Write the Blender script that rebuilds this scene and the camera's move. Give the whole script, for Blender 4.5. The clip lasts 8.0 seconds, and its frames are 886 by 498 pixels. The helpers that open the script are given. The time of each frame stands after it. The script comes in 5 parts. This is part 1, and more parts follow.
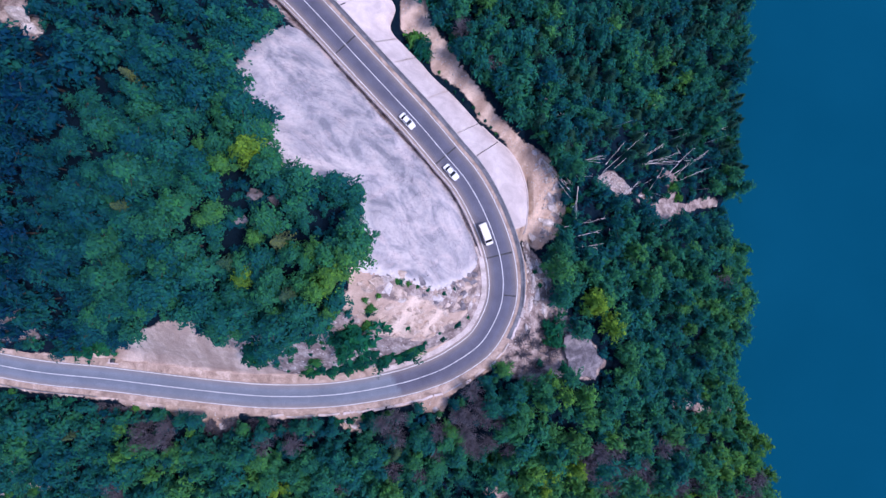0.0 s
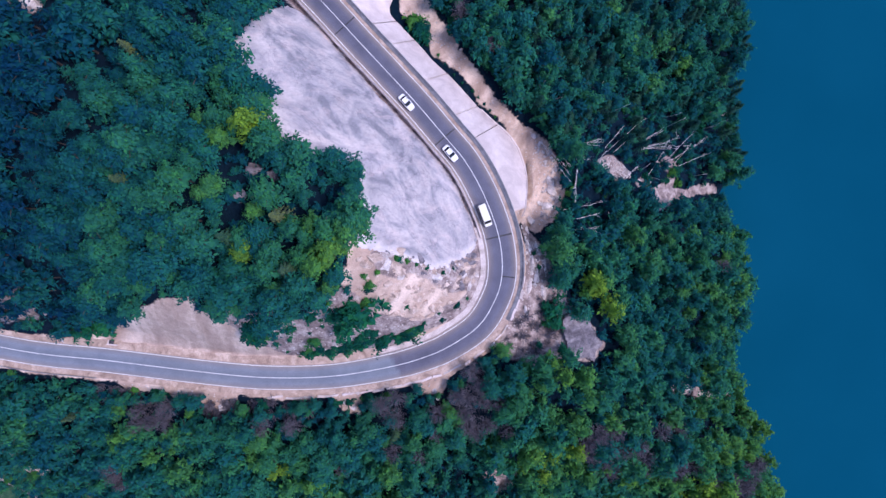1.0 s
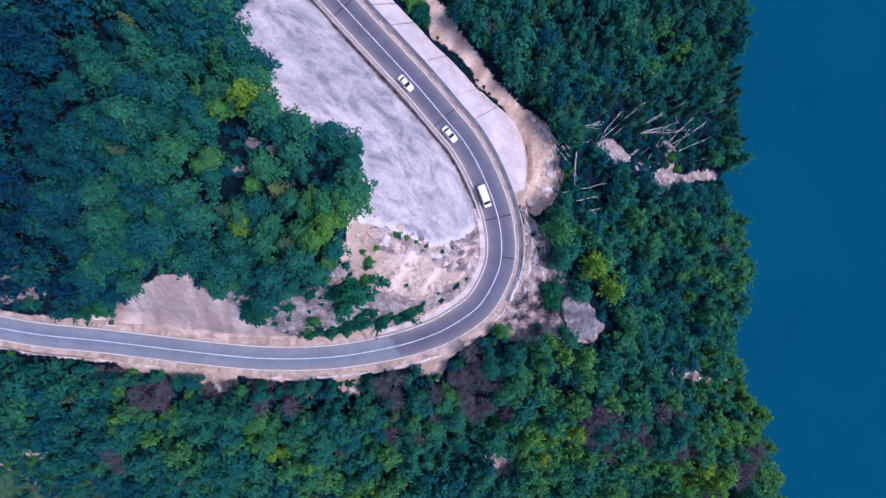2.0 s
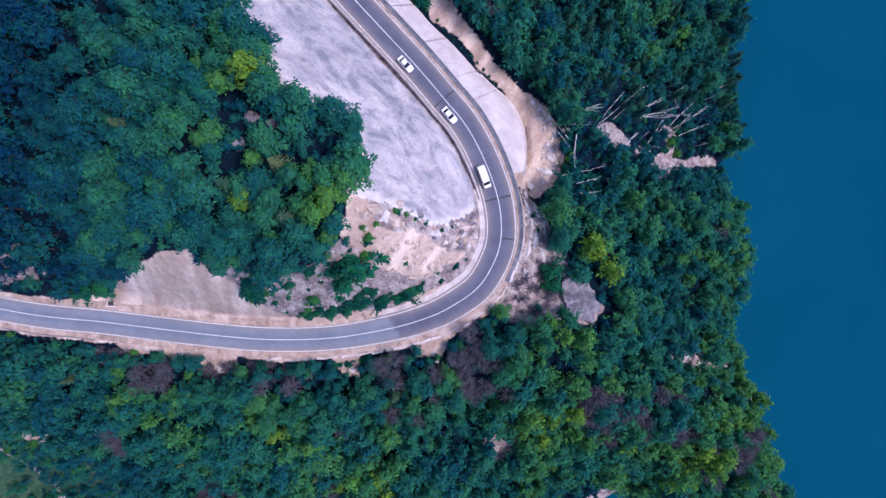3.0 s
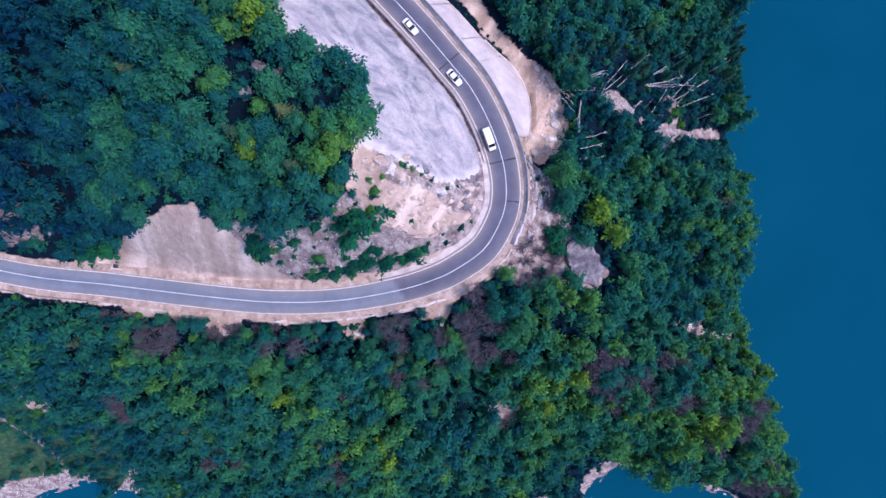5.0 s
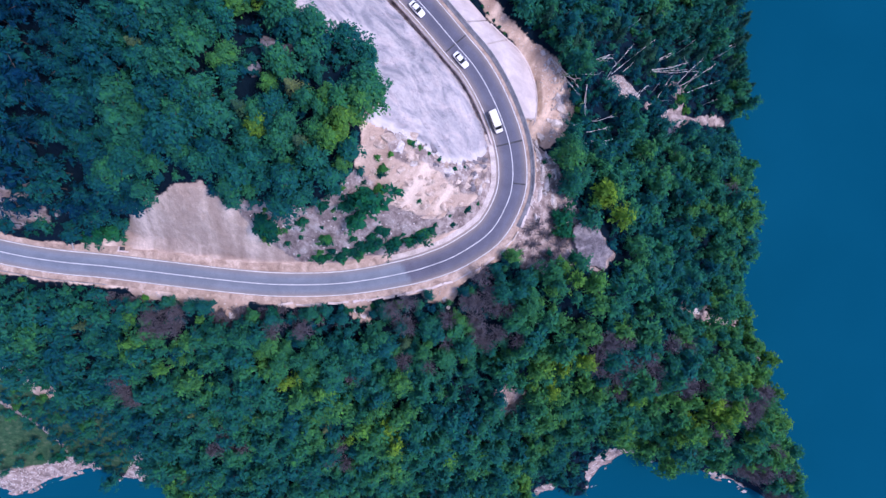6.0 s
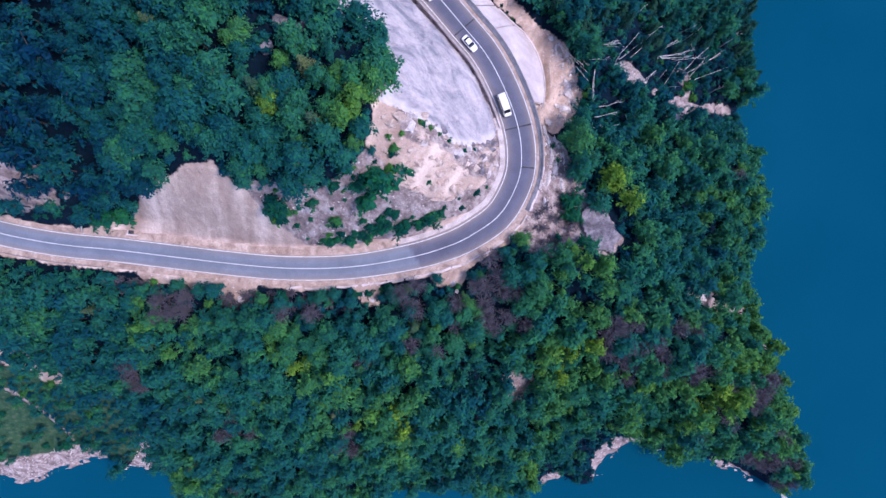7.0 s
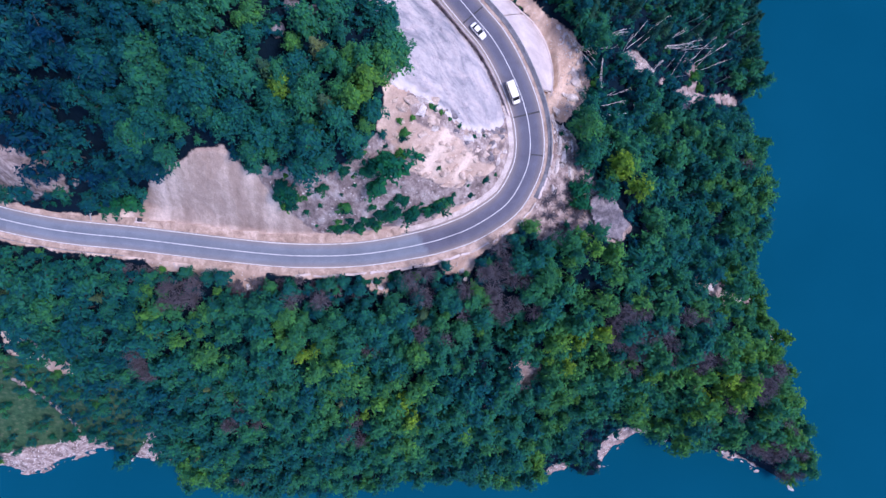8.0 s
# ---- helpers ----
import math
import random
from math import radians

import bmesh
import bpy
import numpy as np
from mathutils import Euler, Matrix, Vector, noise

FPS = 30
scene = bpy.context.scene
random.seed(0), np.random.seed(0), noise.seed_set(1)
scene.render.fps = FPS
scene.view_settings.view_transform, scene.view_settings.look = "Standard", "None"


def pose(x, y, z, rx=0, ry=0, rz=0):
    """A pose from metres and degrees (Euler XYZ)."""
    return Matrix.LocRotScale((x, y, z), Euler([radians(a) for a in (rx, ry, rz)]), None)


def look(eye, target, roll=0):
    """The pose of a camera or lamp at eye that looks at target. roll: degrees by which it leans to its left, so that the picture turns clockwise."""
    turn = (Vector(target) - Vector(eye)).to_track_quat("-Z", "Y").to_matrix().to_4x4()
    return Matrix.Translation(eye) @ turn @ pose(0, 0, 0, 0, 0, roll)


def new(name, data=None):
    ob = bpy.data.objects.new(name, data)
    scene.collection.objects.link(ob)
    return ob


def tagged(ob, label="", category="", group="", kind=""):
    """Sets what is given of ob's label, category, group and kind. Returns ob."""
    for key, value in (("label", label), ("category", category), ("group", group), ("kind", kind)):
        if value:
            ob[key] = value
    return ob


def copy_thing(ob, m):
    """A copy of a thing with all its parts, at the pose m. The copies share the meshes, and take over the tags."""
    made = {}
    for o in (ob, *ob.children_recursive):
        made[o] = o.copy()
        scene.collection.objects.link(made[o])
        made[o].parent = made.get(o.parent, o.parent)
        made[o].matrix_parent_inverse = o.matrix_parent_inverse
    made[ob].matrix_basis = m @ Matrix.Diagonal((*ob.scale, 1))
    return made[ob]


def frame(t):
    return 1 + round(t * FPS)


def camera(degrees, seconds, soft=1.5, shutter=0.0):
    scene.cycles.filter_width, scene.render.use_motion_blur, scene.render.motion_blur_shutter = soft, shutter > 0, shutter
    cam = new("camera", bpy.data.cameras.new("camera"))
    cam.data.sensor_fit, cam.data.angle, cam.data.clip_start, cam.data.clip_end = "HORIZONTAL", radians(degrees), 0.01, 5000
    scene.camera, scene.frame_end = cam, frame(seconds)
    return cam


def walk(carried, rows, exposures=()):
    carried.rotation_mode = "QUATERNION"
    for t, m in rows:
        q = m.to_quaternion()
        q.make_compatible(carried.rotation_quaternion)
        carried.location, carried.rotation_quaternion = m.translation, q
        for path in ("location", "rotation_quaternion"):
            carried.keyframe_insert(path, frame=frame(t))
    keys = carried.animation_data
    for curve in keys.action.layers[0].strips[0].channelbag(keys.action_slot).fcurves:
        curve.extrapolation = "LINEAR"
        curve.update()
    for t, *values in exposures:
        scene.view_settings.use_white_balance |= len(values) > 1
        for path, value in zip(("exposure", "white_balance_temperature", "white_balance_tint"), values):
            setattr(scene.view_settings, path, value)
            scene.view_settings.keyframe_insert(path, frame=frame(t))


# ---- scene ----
# ---- camera and walk ----
cam = camera(76.0, 8.0, soft=1.5)
EYE = 197.0
PATH = [
    (0.0, 0.0, 0.0), (0.5, 0.13, -2.3), (1.0, 0.23, -4.57), (1.5, 0.31, -6.9), (3.0, 0.44, -13.92), (3.5, 0.39, -16.26), (4.0, 0.16, -18.57),
    (4.5, -0.2, -20.84), (6.0, -2.36, -27.38), (6.5, -3.35, -29.42), (7.0, -4.5, -31.38), (7.5, -5.68, -33.13), (8.0, -6.62, -34.44),
]
walk(cam, [(t, pose(x, y, EYE)) for t, x, y in PATH], [(0.0, 0.70, 5720, 30), (3.0, 0.77, 5720, 30), (8.0, 0.83, 5720, 30)])

# ---- sky and light: a dull, overcast evening ----
SUN_TURN, SUN_UP = 98.0, 59.0
world = bpy.data.worlds.new("overcast_sky")
scene.world = world
world.use_nodes = True
wn = world.node_tree.nodes
sky = wn.new("ShaderNodeTexSky")
sky.sky_type, sky.sun_disc = "NISHITA", False
sky.sun_elevation, sky.sun_rotation = radians(SUN_UP), radians(SUN_TURN)
sky.air_density, sky.dust_density, sky.ozone_density = 1.0, 1.0, 3.0
wn["Background"].inputs["Strength"].default_value = 0.145
world.node_tree.links.new(sky.outputs[0], wn["Background"].inputs["Color"])
sun = new("sun", bpy.data.lights.new("sun", "SUN"))
sun.data.energy, sun.data.angle, sun.data.color = 1.95, radians(16), (1.0, 0.91, 0.82)
sun_way = Vector((math.sin(radians(SUN_TURN)) * math.cos(radians(SUN_UP)), math.cos(radians(SUN_TURN)) * math.cos(radians(SUN_UP)), math.sin(radians(SUN_UP))))
sun.matrix_world = look(300 * sun_way, (0, 0, 0))

# ---- plan: road line, shore line, ground height ----
ROAD_Z = 58.0


def spline(points, step):
    """Catmull-Rom line through points, resampled at about even steps."""
    p = np.array(points, float)
    p = np.vstack([2 * p[0] - p[1], p, 2 * p[-1] - p[-2]])
    out = []
    for a, b, c, d in zip(p[:-3], p[1:-2], p[2:-1], p[3:]):
        n = max(2, int(np.hypot(*(c - b)[:2]) / step * 3))
        t = np.linspace(0, 1, n, endpoint=False)[:, None]
        out.append(0.5 * (2 * b + (c - a) * t + (2 * a - 5 * b + 4 * c - d) * t**2 + (3 * b - a - 3 * c + d) * t**3))
    q = np.vstack(out + [p[-2:-1]])
    s = np.r_[0, np.cumsum(np.hypot(*np.diff(q[:, :2], axis=0).T))]
    u = np.linspace(0, s[-1], max(2, int(round(s[-1] / step)) + 1))
    return np.column_stack([np.interp(u, s, q[:, k]) for k in range(q.shape[1])])


def nearest(x, y, line):
    """Distance to a line, side (+ on its left), and how far along it the nearest place lies."""
    x, y = np.asarray(x, float), np.asarray(y, float)
    best, side, along = np.full(x.shape, 1e18), np.zeros(x.shape), np.zeros(x.shape)
    s = 0.0
    for (ax, ay), (bx, by) in zip(line[:-1, :2], line[1:, :2]):
        dx, dy = bx - ax, by - ay
        l2 = dx * dx + dy * dy
        t = np.clip(((x - ax) * dx + (y - ay) * dy) / l2, 0, 1)
        d = (x - ax - t * dx) ** 2 + (y - ay - t * dy) ** 2
        m = d < best
        best = np.where(m, d, best)
        side = np.where(m, np.sign(dx * (y - ay) - dy * (x - ax)), side)
        along = np.where(m, s + t * l2**0.5, along)
        s += l2**0.5
    return np.sqrt(best), side, along


def inside(x, y, poly):
    """Even-odd test against a closed line."""
    x, y = np.asarray(x, float), np.asarray(y, float)
    hit = np.zeros(x.shape, bool)
    for (ax, ay), (bx, by) in zip(poly, np.roll(poly, -1, axis=0)):
        if ay == by:
            continue
        hit ^= ((ay > y) != (by > y)) & (x < (bx - ax) * (y - ay) / (by - ay) + ax)
    return hit


def smooth(a, b, v):
    t = np.clip((v - a) / (b - a), 0, 1)
    return t * t * (3 - 2 * t)


# The middle of the road, from the west to the north.
ROAD = spline([(-420, 16), (-260, -1), (-160, -16), (-108.6, -28.5), (-81.2, -32.0), (-53.2, -35.3), (-39.3, -36.15), (-25.5, -35.6),
               (-11.6, -33.2), (-3.5, -30.8), (2.0, -28.3), (9.1, -23.3), (13.2, -16.6), (14.7, -10.9), (14.4, -4.0), (12.6, 2.9),
               (9.3, 10.7), (5.5, 17.2), (1.4, 22.1), (-5.8, 30.6), (-13.3, 38.7), (-20.4, 46.3), (-34.2, 61.1), (-60, 87), (-110, 150), (-200, 330)], 2.0)
SHORE = spline([(-700, -85), (-420, -100), (-240, -104), (-190, -108), (-160, -111), (-149, -112.3), (-137, -107.8), (-124, -104.3), (-113, -107.8),
                (-101.6, -107.2), (-95.7, -110.8), (-87.9, -115.7), (-76, -119), (-56, -120.5), (-38, -118), (-27, -116), (-7, -115),
                (6, -117), (24, -116), (29.9, -111.8), (35.8, -110.4), (41.7, -114), (47.6, -113.7), (50.5, -106.8), (60.3, -100),
                (71, -102.5), (83, -104.5), (94.7, -107.8), (103.5, -112.3), (113, -117), (121, -111), (117.5, -96), (111, -75), (108, -62),
                (102.5, -54.6), (99.5, -47), (100, -39), (103, -22), (102.5, -6), (96.5, 7), (97, 14), (103, 24), (101.5, 38), (102, 55),
                (104.5, 70), (106, 84), (112, 140), (140, 300), (200, 800)], 3.0)
LAND = np.vstack([SHORE, [(200, 3000), (-3000, 3000), (-3000, -85)]])
# The bench at the foot of the concrete apron.
BENCH = spline([(-9.5, 72, 47), (-7.3, 63, 46.6), (-2.9, 55.7, 46), (1.2, 50, 45.4), (7, 44, 44.6), (12.5, 38.3, 43.6), (18.5, 31.8, 42.4), (24.5, 26, 41.5), (28.5, 19, 40.5), (29.5, 11, 40), (26, 3, 42)], 1.0)
# Knolls and hollows: x, y, radius, height.
KNOLLS = [(-2, -8, 10, -5), (-83, -6, 22, -8), (-40, -6, 10, -4), (-30, 23, 9, 4), (40, -28, 13, 8), (62, -46, 26, 8), (90, -80, 22, 9),
          (-17, -67, 28, 5), (20, -47, 13, 3), (-109, -58, 20, 7), (-140, -90, 18, -8), (-98, -18, 9, 4)]
SPURS = [(38, -50, 12, 9.7), (56, -56, 13, 7.8), (28, -36, 7, 6.0), (90, -8, 14, 8.4), (67, -4, 13, 6.5), (-50, -57, 14, 5.0), (-6, -78, 14, 7.0),
         (-94, -14, 9, -5.6), (-82, -15, 7, -4.2), (-109, -54, 18, -5.5), (70, 43, 12, -5.4), (7, -60, 8, -5.3), (-15, -46, 7, -2.8), (36, -88, 9, -4.9),
         (70, -74, 14, 5.1), (-17, 10, 5, -3.5), (-5, 6, 9, -4.0), (-14, 22, 9, -3.0), (-31, 26, 6, -3.0), (-78, -12, 6, -7.0), (-27, 1, 8, -3.4), (-64, 3, 8, -3.4), (76, -30, 12, 2.7), (-76, -58, 12, 3.2), (15, -69, 8, 1.9)]


def ground(x, y):
    """Height of the ground over the lake."""
    x, y = np.asarray(x, float), np.asarray(y, float)
    d, side, along = nearest(x, y, ROAD)
    ds, _, _ = nearest(x, y, SHORE)
    land = inside(x, y, LAND)
    out = np.maximum(d - 5.2, 0)
    s = ds / (ds + out + 1e-6)
    down = ROAD_Z * s**0.9 - 1.2 * smooth(5.0, 7.5, d)
    far = np.maximum(d - 45, 0)
    up = ROAD_Z + 40 * np.tanh(np.maximum(d - 5.4, 0) / 18.2) + 0.3 * far
    z = np.where(side > 0, up, down)
    z = np.where(d < 5.2, ROAD_Z, z)
    # the ditch at the foot of the cut
    ditch = smooth(4.4, 4.9, d) * (1 - smooth(5.2, 6.0, d)) * (side > 0) * smooth(-2, 12, y) * (y < 90)
    z = z - 1.2 * ditch
    # the apron's bed and the bench
    db, _, ab = nearest(x, y, BENCH)
    zb = np.interp(ab, np.r_[0, np.cumsum(np.hypot(*np.diff(BENCH[:, :2], axis=0).T))], BENCH[:, 2])
    w = (1 - smooth(2.2, 9.0, db)) * (side < 0) * (d > 5.2)
    z = z * (1 - w) + zb * w
    bed = np.maximum(ROAD_Z - 1.8 - 1.95 * (d - 5.0), zb - 0.6)
    beside = (side < 0) & (d > 5.2) & (db < 16) & (x < 24) & (y > 2)
    z = np.where(beside, np.minimum(z, bed), z)
    for kx, ky, r, h in KNOLLS + SPURS:
        z = z + h * np.exp(-((x - kx) ** 2 + (y - ky) ** 2) / (r * r)) * smooth(5.0, 9.0, d) * smooth(0, 14, ds)
    deep = -np.minimum(ds * 0.7, 18.0) + 250 * smooth(500, 1500, x)
    return np.where(land, z, deep)
# ---- materials ----
def material(name):
    m = bpy.data.materials.new(name)
    m.use_nodes = True
    return m, m.node_tree.nodes, m.node_tree.links, m.node_tree.nodes["Principled BSDF"]


def noise_node(n, l, scale, detail=4.0, rough=0.55, coord=None, distort=0.0, stretch=(1.0, 1.0, 0.25)):
    t = n.new("ShaderNodeTexNoise")
    t.inputs["Scale"].default_value, t.inputs["Detail"].default_value = scale, detail
    t.inputs["Roughness"].default_value, t.inputs["Distortion"].default_value = rough, distort
    if coord is None:
        flat = n.new("ShaderNodeMapping")
        l.new(n.new("ShaderNodeNewGeometry").outputs["Position"], flat.inputs["Vector"])
        flat.inputs["Scale"].default_value = stretch
        coord = flat.outputs[0]
    l.new(coord, t.inputs["Vector"])
    return t.outputs["Fac"]


def ramp(n, l, fac, stops):
    r = n.new("ShaderNodeValToRGB")
    while len(r.color_ramp.elements) < len(stops):
        r.color_ramp.elements.new(1.0)
    for e, (p, c) in zip(r.color_ramp.elements, stops):
        e.position, e.color = p, (*c, 1) if len(c) == 3 else c
    l.new(fac, r.inputs["Fac"])
    return r.outputs["Color"]


def mix(n, l, fac, a, b, kind="MIX"):
    m = n.new("ShaderNodeMix")
    m.data_type, m.blend_type = "RGBA", kind
    for socket, v in ((m.inputs[0], fac), (m.inputs[6], a), (m.inputs[7], b)):
        if isinstance(v, (int, float)):
            socket.default_value = v
        elif isinstance(v, tuple):
            socket.default_value = (*v, 1)
        else:
            l.new(v, socket)
    return m.outputs[2]


def bump(n, l, height, strength, distance, bsdf):
    b = n.new("ShaderNodeBump")
    b.inputs["Strength"].default_value, b.inputs["Distance"].default_value = strength, distance
    l.new(height, b.inputs["Height"])
    l.new(b.outputs["Normal"], bsdf.inputs["Normal"])


def mottled(name, dark, mid, light, big, small, rough=0.85, relief=0.3, depth=0.05, metal=0.0, swirl=0.6, grit=1.0):
    """A surface with stains at one scale and grain at another."""
    m, n, l, b = material(name)
    stains = noise_node(n, l, big, 5, 0.6, distort=swirl)
    grain = noise_node(n, l, small, 4, 0.7)
    base = ramp(n, l, stains, [(0.34, dark), (0.5, mid), (0.66, light)])
    grains = ramp(n, l, grain, [(0.25, (1 - 0.45 * grit,) * 3), (0.5, (0.95, 0.95, 0.95)), (0.75, (1 + 0.2 * grit,) * 3)])
    l.new(mix(n, l, 1.0, base, grains, "MULTIPLY"), b.inputs["Base Color"])
    b.inputs["Roughness"].default_value, b.inputs["Metallic"].default_value = rough, metal
    bump(n, l, grain, relief, depth, b)
    return m


def ground_material():
    """Leaf litter with the shade under the trees put into its colour, and soil, rock and grass where the ground is
    bare.
    """
    m, n, l, b = material("ground")
    big, mid, fine = noise_node(n, l, 0.12, 6, 0.6), noise_node(n, l, 0.7, 6, 0.65), noise_node(n, l, 4.0, 4, 0.7)
    # Near-black navy: the shade in gaps between crowns is put into this colour.
    shaded_litter = ramp(n, l, mid, [(0.3, (0.002, 0.009, 0.02)), (0.55, (0.004, 0.014, 0.026)), (0.78, (0.01, 0.022, 0.03))])
    turned = n.new("ShaderNodeVectorRotate")
    turned.rotation_type = "Z_AXIS"
    turned.inputs["Angle"].default_value = math.radians(33)
    l.new(n.new("ShaderNodeNewGeometry").outputs["Position"], turned.inputs["Vector"])
    drawn = n.new("ShaderNodeMapping")
    drawn.inputs["Scale"].default_value = (1.0, 0.16, 0.0)
    l.new(turned.outputs[0], drawn.inputs["Vector"])
    runs = noise_node(n, l, 0.2, 4, 0.5, drawn.outputs[0], 0.3)
    soil = ramp(n, l, mix(n, l, 0.72, mid, runs), [(0.36, (0.36, 0.255, 0.2)), (0.49, (0.5, 0.37, 0.295)), (0.62, (0.76, 0.6, 0.49))])
    stone = ramp(n, l, noise_node(n, l, 0.5, 8, 0.72, distort=0.25), [(0.32, (0.1, 0.08, 0.078)), (0.47, (0.26, 0.2, 0.185)), (0.62, (0.48, 0.405, 0.37))])
    grass = ramp(n, l, mid, [(0.3, (0.016, 0.05, 0.03)), (0.55, (0.04, 0.095, 0.05)), (0.75, (0.13, 0.14, 0.095))])
    at = n.new("ShaderNodeAttribute")
    at.attribute_name = "cover"
    sep = n.new("ShaderNodeSeparateColor")
    l.new(at.outputs["Color"], sep.inputs[0])

    def edge(channel):
        a = n.new("ShaderNodeMath")
        a.operation = "MULTIPLY_ADD"
        l.new(mid, a.inputs[0])
        a.inputs[1].default_value = 0.9
        l.new(channel, a.inputs[2])
        r = n.new("ShaderNodeMapRange")
        r.inputs["From Min"].default_value, r.inputs["From Max"].default_value = 0.8, 0.98
        l.new(a.outputs[0], r.inputs["Value"])
        return r.outputs[0]

    c = mix(n, l, edge(sep.outputs[2]), shaded_litter, grass)
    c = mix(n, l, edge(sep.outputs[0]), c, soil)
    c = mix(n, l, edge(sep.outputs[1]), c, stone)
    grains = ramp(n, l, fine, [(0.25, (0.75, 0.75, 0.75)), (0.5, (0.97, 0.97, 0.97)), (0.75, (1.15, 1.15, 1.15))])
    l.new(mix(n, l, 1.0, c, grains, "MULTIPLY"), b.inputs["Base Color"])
    b.inputs["Roughness"].default_value = 0.95
    b.inputs["Specular IOR Level"].default_value = 0.05
    bump(n, l, mid, 0.8, 0.5, b)
    return m


def leaf_material(name, stops, by_object):
    """Leaves: one hue a tree, and a little change from leaf to leaf."""
    m, n, l, b = material(name)
    if by_object:
        own = n.new("ShaderNodeSeparateColor")
        l.new(n.new("ShaderNodeObjectInfo").outputs["Color"], own.inputs[0])
        which = own.outputs[0]
    else:
        a = n.new("ShaderNodeAttribute")
        a.attribute_name = "tint"
        which = a.outputs["Fac"]
    hue = ramp(n, l, which, stops)
    each = n.new("ShaderNodeNewGeometry").outputs["Random Per Island"]
    vary = ramp(n, l, each, [(0.0, (0.62, 0.76, 1.0)), (0.6, (1.0, 1.0, 1.0)), (1.0, (1.35, 1.28, 0.85))])
    clumps = ramp(n, l, noise_node(n, l, 0.45, 3, 0.6, stretch=(1.0, 1.0, 1.0)), [(0.3, (0.62, 0.74, 0.92)), (0.52, (1.0, 1.0, 1.0)), (0.72, (1.4, 1.3, 0.9))])
    c = mix(n, l, 1.0, mix(n, l, 1.0, hue, vary, "MULTIPLY"), clumps, "MULTIPLY")
    l.new(c, b.inputs["Base Color"])
    b.inputs["Roughness"].default_value = 0.6
    b.inputs["Specular IOR Level"].default_value = 0.05
    through_leaf = n.new("ShaderNodeBsdfTranslucent")
    l.new(c, through_leaf.inputs["Color"])
    both = n.new("ShaderNodeMixShader")
    both.inputs[0].default_value = 0.25
    l.new(b.outputs[0], both.inputs[1])
    l.new(through_leaf.outputs[0], both.inputs[2])
    l.new(both.outputs[0], n["Material Output"].inputs["Surface"])
    return m


def plain(name, colour, rough=0.5, metal=0.0, grain=6.0, amount=0.15):
    m, n, l, b = material(name)
    g = noise_node(n, l, grain, 4, 0.6)
    low, high = tuple(v * (1 - amount) for v in colour), tuple(min(1, v * (1 + amount)) for v in colour)
    l.new(ramp(n, l, g, [(0.3, low), (0.7, high)]), b.inputs["Base Color"])
    b.inputs["Roughness"].default_value, b.inputs["Metallic"].default_value = rough, metal
    return m


def water_material():
    m, n, l, b = material("lake_water")
    c = ramp(n, l, noise_node(n, l, 0.015, 4, 0.5), [(0.3, (0.0012, 0.057, 0.096)), (0.7, (0.002, 0.067, 0.112))])
    l.new(c, b.inputs["Base Color"])
    b.inputs["Roughness"].default_value, b.inputs["IOR"].default_value = 0.2, 1.33
    b.inputs["Specular IOR Level"].default_value = 0.0
    bump(n, l, noise_node(n, l, 0.8, 4, 0.6), 0.08, 0.2, b)
    return m


def asphalt_material():
    m, n, l, b = material("asphalt")
    old = noise_node(n, l, 0.25, 5, 0.6, distort=0.4)
    fine = noise_node(n, l, 9.0, 3, 0.7)
    at = n.new("ShaderNodeAttribute")
    at.attribute_name = "wear"
    sep = n.new("ShaderNodeSeparateColor")
    l.new(at.outputs["Color"], sep.inputs[0])
    new_top = ramp(n, l, old, [(0.3, (0.07, 0.072, 0.1)), (0.7, (0.1, 0.103, 0.138))])
    old_top = ramp(n, l, old, [(0.3, (0.12, 0.14, 0.175)), (0.7, (0.165, 0.19, 0.225))])
    c = mix(n, l, sep.outputs[0], new_top, old_top)
    c = mix(n, l, sep.outputs[2], c, (0.3, 0.24, 0.2))
    tracks = mix(n, l, sep.outputs[1], (1.0, 1.0, 1.0), (1.3, 1.3, 1.3))
    c = mix(n, l, 1.0, c, tracks, "MULTIPLY")
    grains = ramp(n, l, fine, [(0.25, (0.75, 0.75, 0.75)), (0.75, (1.2, 1.2, 1.2))])
    l.new(mix(n, l, 1.0, c, grains, "MULTIPLY"), b.inputs["Base Color"])
    b.inputs["Roughness"].default_value = 0.8
    return m


GROUND, WATER, ASPHALT = ground_material(), water_material(), asphalt_material()


